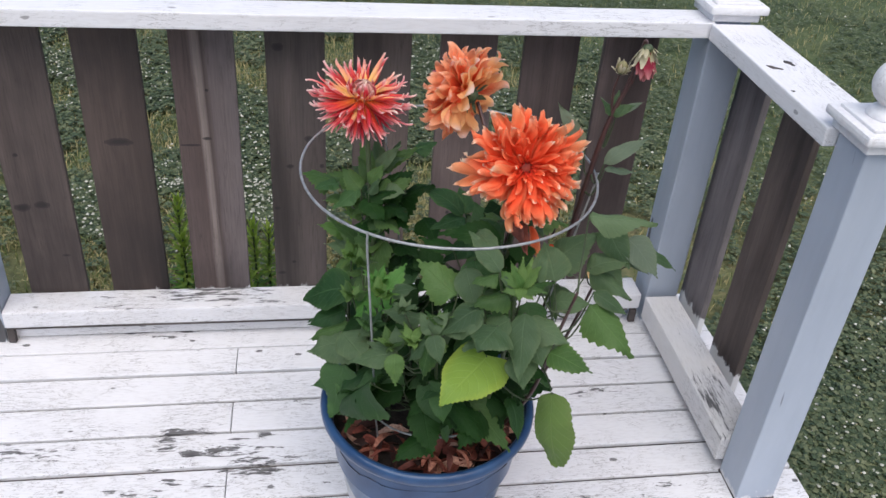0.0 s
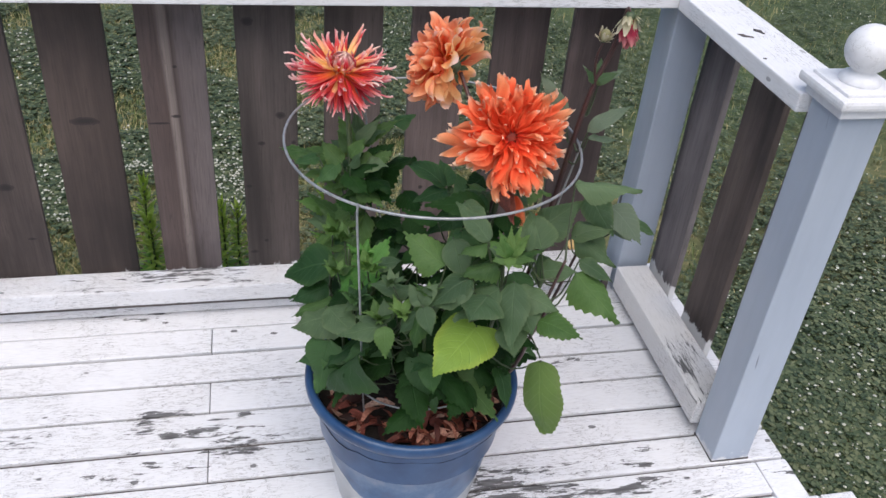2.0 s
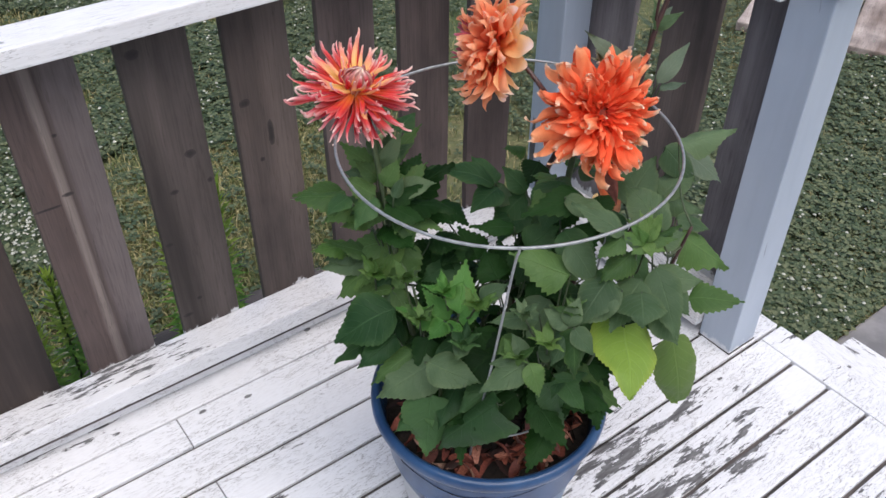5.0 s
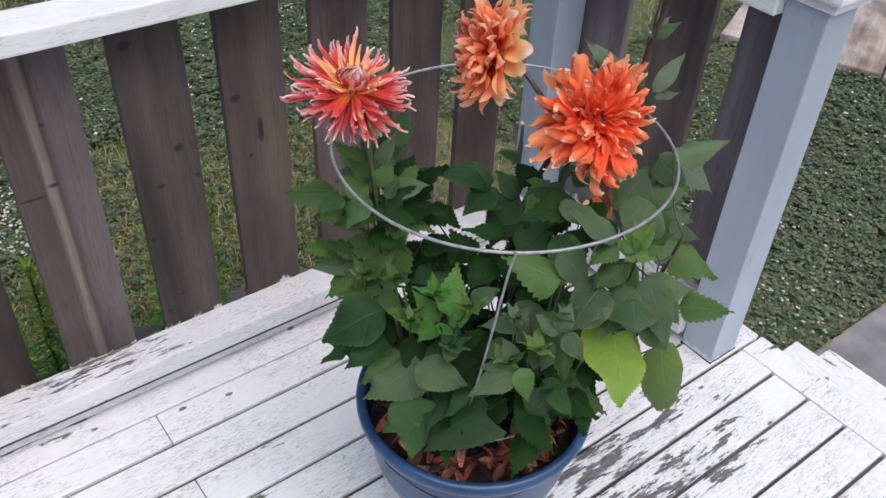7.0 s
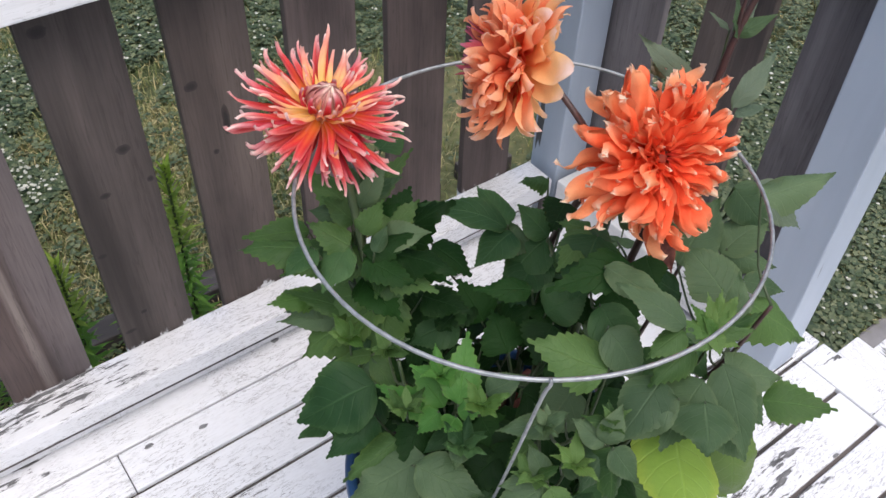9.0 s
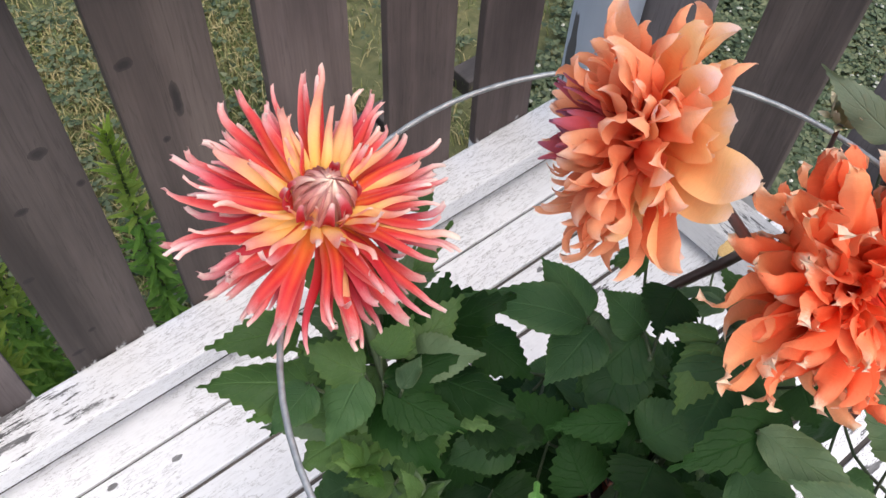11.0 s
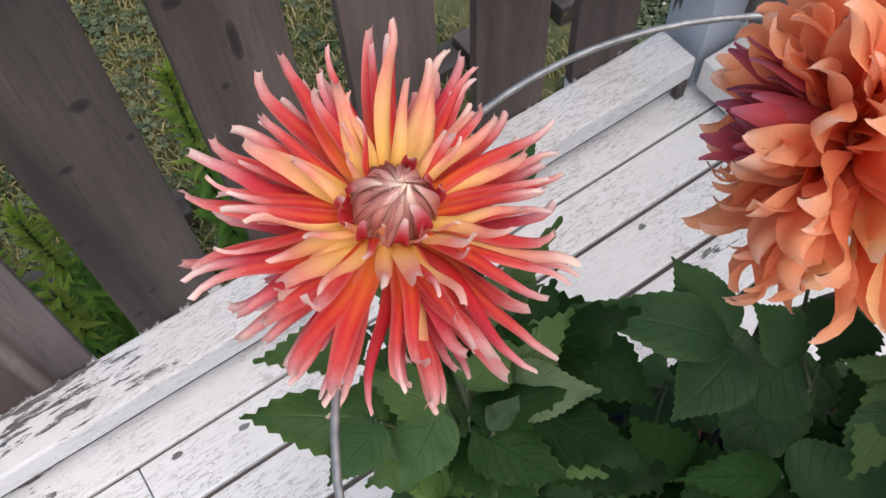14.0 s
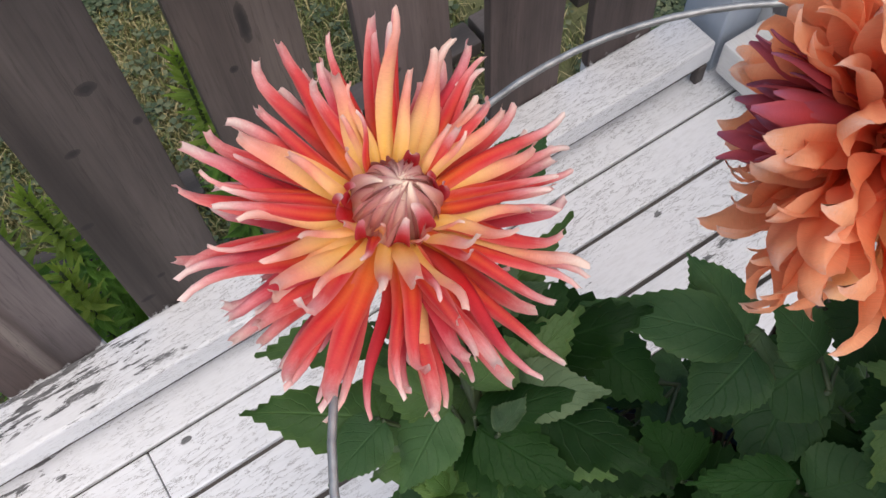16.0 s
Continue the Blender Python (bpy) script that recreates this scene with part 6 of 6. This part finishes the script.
nod.frond((0.134, -0.067, 0.950), (0.182, -0.054, 0.969), (-0.2, -0.5, 0.8), "pale", 0.7)
nod.frond((0.130, -0.064, 0.953), (0.109, -0.046, 0.975), (-0.2, -0.5, 0.8), "pale", 0.6)
nod.frond((-0.032, -0.273, 0.711), (-0.046, -0.348, 0.635), (-0.39, -0.36, 0.76), "dusty", 0.84)
nod.frond((-0.028, -0.274, 0.697), (0.031, -0.314, 0.674), (-0.26, -0.23, 0.84), "dusty", 1.19)
nod.frond((0.002, -0.314, 0.664), (0.053, -0.374, 0.671), (-0.24, -0.19, 0.86), "green", 1.08)
nod.frond((0.094, -0.216, 0.678), (0.160, -0.271, 0.602), (-0.24, -0.20, 0.84), "green", 0.97)
nod.frond((0.031, -0.216, 0.685), (0.093, -0.221, 0.687), (-0.29, -0.27, 0.80), "dusty", 1.23)
nod.frond((0.105, -0.161, 0.714), (0.171, -0.197, 0.667), (-0.31, -0.27, 0.79), "dusty", 0.72)
nod.frond((0.103, -0.196, 0.689), (0.159, -0.226, 0.660), (-0.31, -0.26, 0.79), "dusty", 0.77)
nod.frond((0.071, -0.196, 0.840), (0.178, -0.216, 0.829), (-0.26, -0.23, 0.80), "dusty", 0.62)
nod.frond((0.202, -0.118, 0.711), (0.279, -0.122, 0.676), (-0.29, -0.25, 0.79), "dusty", 0.62)
nod.frond((0.170, -0.116, 0.725), (0.215, -0.149, 0.684), (-0.31, -0.28, 0.77), "pale", 1.55)
nod.frond((0.128, -0.131, 0.779), (0.163, -0.176, 0.718), (-0.37, -0.34, 0.72), "dusty", 1.06)
nod.frond((0.035, -0.148, 0.716), (0.122, -0.117, 0.757), (-0.35, -0.36, 0.73), "dusty", 1.09)
nod.frond((0.121, -0.142, 0.713), (0.169, -0.166, 0.668), (-0.30, -0.28, 0.78), "dusty", 1.38)
nod.frond((-0.066, 0.023, 0.702), (-0.109, 0.019, 0.672), (-0.21, -0.17, 0.89), "dusty", 1.77)
nod.frond((0.022, -0.227, 0.737), (0.024, -0.154, 0.764), (-0.27, -0.09, 0.88), "dusty", 1.45)
nod.frond((-0.014, -0.260, 0.759), (-0.004, -0.240, 0.808), (-0.41, -0.10, 0.83), "dusty", 0.81)
nod.frond((0.098, -0.161, 0.708), (0.176, -0.162, 0.729), (-0.29, -0.09, 0.86), "dusty", 1.12)
nod.frond((0.171, -0.128, 0.751), (0.218, -0.187, 0.710), (-0.30, -0.09, 0.85), "pale", 1.59)
nod.frond((-0.022, -0.280, 0.684), (-0.017, -0.333, 0.650), (-0.25, -0.04, 0.91), "dusty", 1.57)
nod.frond((-0.084, 0.023, 0.706), (-0.164, 0.097, 0.729), (-0.18, -0.11, 0.95), "dark2", 0.71)
nod.frond((-0.080, 0.025, 0.708), (-0.079, 0.088, 0.728), (-0.20, -0.10, 0.94), "dark2", 1.09)
nod.frond((-0.081, 0.016, 0.704), (-0.145, 0.003, 0.689), (-0.18, -0.07, 0.96), "dark2", 1.30)
# the inner leaves that close the plants, mostly in the green with shade in it
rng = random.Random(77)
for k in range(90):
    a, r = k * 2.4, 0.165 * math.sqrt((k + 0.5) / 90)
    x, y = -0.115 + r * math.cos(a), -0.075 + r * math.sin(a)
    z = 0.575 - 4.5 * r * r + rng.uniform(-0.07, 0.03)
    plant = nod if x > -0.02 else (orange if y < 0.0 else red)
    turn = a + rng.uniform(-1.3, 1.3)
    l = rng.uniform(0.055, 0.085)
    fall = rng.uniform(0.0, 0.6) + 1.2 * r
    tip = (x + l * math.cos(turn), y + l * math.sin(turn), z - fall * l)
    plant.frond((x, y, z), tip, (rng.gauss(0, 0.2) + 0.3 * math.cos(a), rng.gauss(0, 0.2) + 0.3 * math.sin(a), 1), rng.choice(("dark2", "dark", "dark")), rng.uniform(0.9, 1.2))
nod.stalk([(0.123, -0.078, 0.958), (0.142, -0.082, 1.03), (0.150, -0.085, 1.082), (0.154, -0.090, 1.076)], 0.0028, 0.0022, True)
nod.stalk([(0.121, -0.078, 0.952), (0.117, -0.080, 1.0), (0.122, -0.082, 1.028)], 0.0024, 0.0018, True)
nod.stalk([(0.07, -0.04, 0.70), (0.079, -0.033, 0.82), (0.076, -0.029, 0.892)], 0.0028, 0.0018, True)

# ---- wilted bud and small buds on the dark stalk ----
BUDCOL = petal_colour("wilted_petal", [(0.0, (0.18, 0.012, 0.026)), (0.6, (0.26, 0.018, 0.045)), (0.95, (0.55, 0.22, 0.22))], (0.36, 0.045, 0.07), 0.4, (0.40, 0.03, 0.05), 0.3)
SEPAL = petal_colour("pale_sepal", [(0.0, (0.20, 0.19, 0.09)), (0.5, (0.48, 0.44, 0.30)), (1.0, (0.64, 0.58, 0.44))], (0.55, 0.50, 0.30), 0.4, (0.35, 0.36, 0.16), 0.3)
wilt = [petal_mesh(BUDCOL, 0.42, -0.8, b, t, 0.1, i + 90, sw) for i, (b, t, sw) in enumerate(((0.3, -0.3, 0.05), (0.1, 0.5, -0.08), (0.4, 0.2, 0.0)))]
husk = [petal_mesh(SEPAL, 0.40, -0.7, b, t, 0.1, i + 95, sw) for i, (b, t, sw) in enumerate(((0.5, -0.9, 0.05), (0.2, -1.2, -0.06)))]
flower(nod, (0.154, -0.091, 1.072), (0.06, -0.08, -1.0), None, [
    (husk, 7, 40, 0.020, 0.006, -0.004, 0.4), (husk, 9, 60, 0.036, 0.006, -0.002, 0.4), (wilt, 10, 64, 0.044, 0.005, 0.0, 0.35), (wilt, 8, 76, 0.048, 0.004, 0.0, 0.3), (wilt, 5, 86, 0.050, 0.002, 0.0, 0.3)],
    "wilted crimson bud hanging down under pale sepals", 12, (0.009, 0.007))


def small_bud(plant, at, size, facing=(0, 0, 1)):
    """A closed green bud wrapped in sepals."""
    flower(plant, at, facing, (size * 0.42, size * 0.8, SEPAL), [(husk, 7, 72, size * 0.95, size * 0.38, -size * 0.1, 0.25), (husk, 5, 35, size * 0.7, size * 0.3, -size * 0.2, 0.4)], "closed green bud", 13, (size * 0.3, size * 0.3))


small_bud(nod, (0.122, -0.082, 1.034), 0.020, (0.1, -0.2, 1))
small_bud(nod, (0.076, -0.029, 0.902), 0.024, (-0.2, -0.1, 1))
for tip in ((0.150, -0.10, 0.985), (0.098, -0.085, 0.985), (0.135, -0.055, 0.99)):
    nod.leaf((0.122, -0.078, 0.957), tip, (0, -0.6, 0.6), "dusty", 0.7)

# spent petals that hang under the orange flower
orange.leaf((-0.042, -0.150, 0.835), (-0.018, -0.172, 0.755), (-0.5, -0.8, 0.2), "dry", 0.55)
orange.leaf((-0.018, -0.150, 0.805), (-0.012, -0.168, 0.748), (-0.6, -0.7, 0.2), "dry", 0.6)


# ---- tall lilies behind the fence ----
LILY = leaf_green("lily_leaf", (0.085, 0.190, 0.032), (0.180, 0.335, 0.060), (0.16, 0.25, 0.05), 0.2)
LILY_TIP = leaf_green("lily_tip_leaf", (0.17, 0.26, 0.04), (0.28, 0.36, 0.07), (0.28, 0.36, 0.08), 0.2)
lily_leaf = leaf_mesh("leaf", LILY, 0.21, 0.45, 0.30, 0.3, 8, 0.0, 9)
lily_tip = leaf_mesh("leaf", LILY_TIP, 0.24, 0.25, 0.30, 0.3, 9, 0.0, 9)


def lily(x, y, top, seed, lean=0.0):
    rng = random.Random(seed)
    t = thing("lily_plant", (x, y, GROUND), "tall green lily stem with narrow leaves growing on the lawn", "lily", "lilies behind the fence")
    height = top - GROUND
    pts = smooth_path([(0, 0, -0.01), (lean * 0.4, 0.01, height * 0.5), (lean, 0.0, height)])
    part("stem", tube(bmesh.new(), pts, 0.005, 0.003), STEM, t, smooth=True)
    n = int(height / 0.0048)
    for k in range(n):
        s = 0.25 + 0.75 * k / n
        at = s * (len(pts) - 1)
        p = pts[min(len(pts) - 2, int(at))].lerp(pts[min(len(pts) - 1, int(at) + 1)], at % 1.0)
        a, e = k * 2.4 + rng.uniform(-0.4, 0.4), 0.05 + 1.1 * s ** 5 + rng.gauss(0, 0.15)
        l = 0.064 * (1.15 - 0.45 * s) * rng.uniform(0.75, 1.2)
        y_ = Vector((math.cos(a) * math.cos(e), math.sin(a) * math.cos(e), math.sin(e)))
        z_ = (Vector((0, 0, 1)) - y_ * y_.z).normalized()
        ob = new("leaf", lily_tip if s > 0.72 else lily_leaf)
        ob.parent = t
        m = Matrix.Identity(4)
        for i, axis in enumerate((y_.cross(z_), y_, z_)):
            m.col[i] = (*(axis * l), 0)
        m.translation = p
        ob.matrix_local = m
    return t


for i, (x, y, top, lean) in enumerate(((-0.765, 0.95, 0.19, 0.02), (-0.735, 0.90, 0.10, 0.0), (-0.667, 0.95, 0.155, 0.01), (-0.525, 0.95, 0.10, -0.01), (-0.50, 0.98, 0.07, 0.01), (-0.61, 0.93, 0.15, 0.0), (-0.235, 0.93, 0.25, 0.01), (-0.37, 0.95, 0.18, 0.01), (-0.57, 0.85, 0.02, 0.02))):
    lily(x, y, top, i + 1, lean)
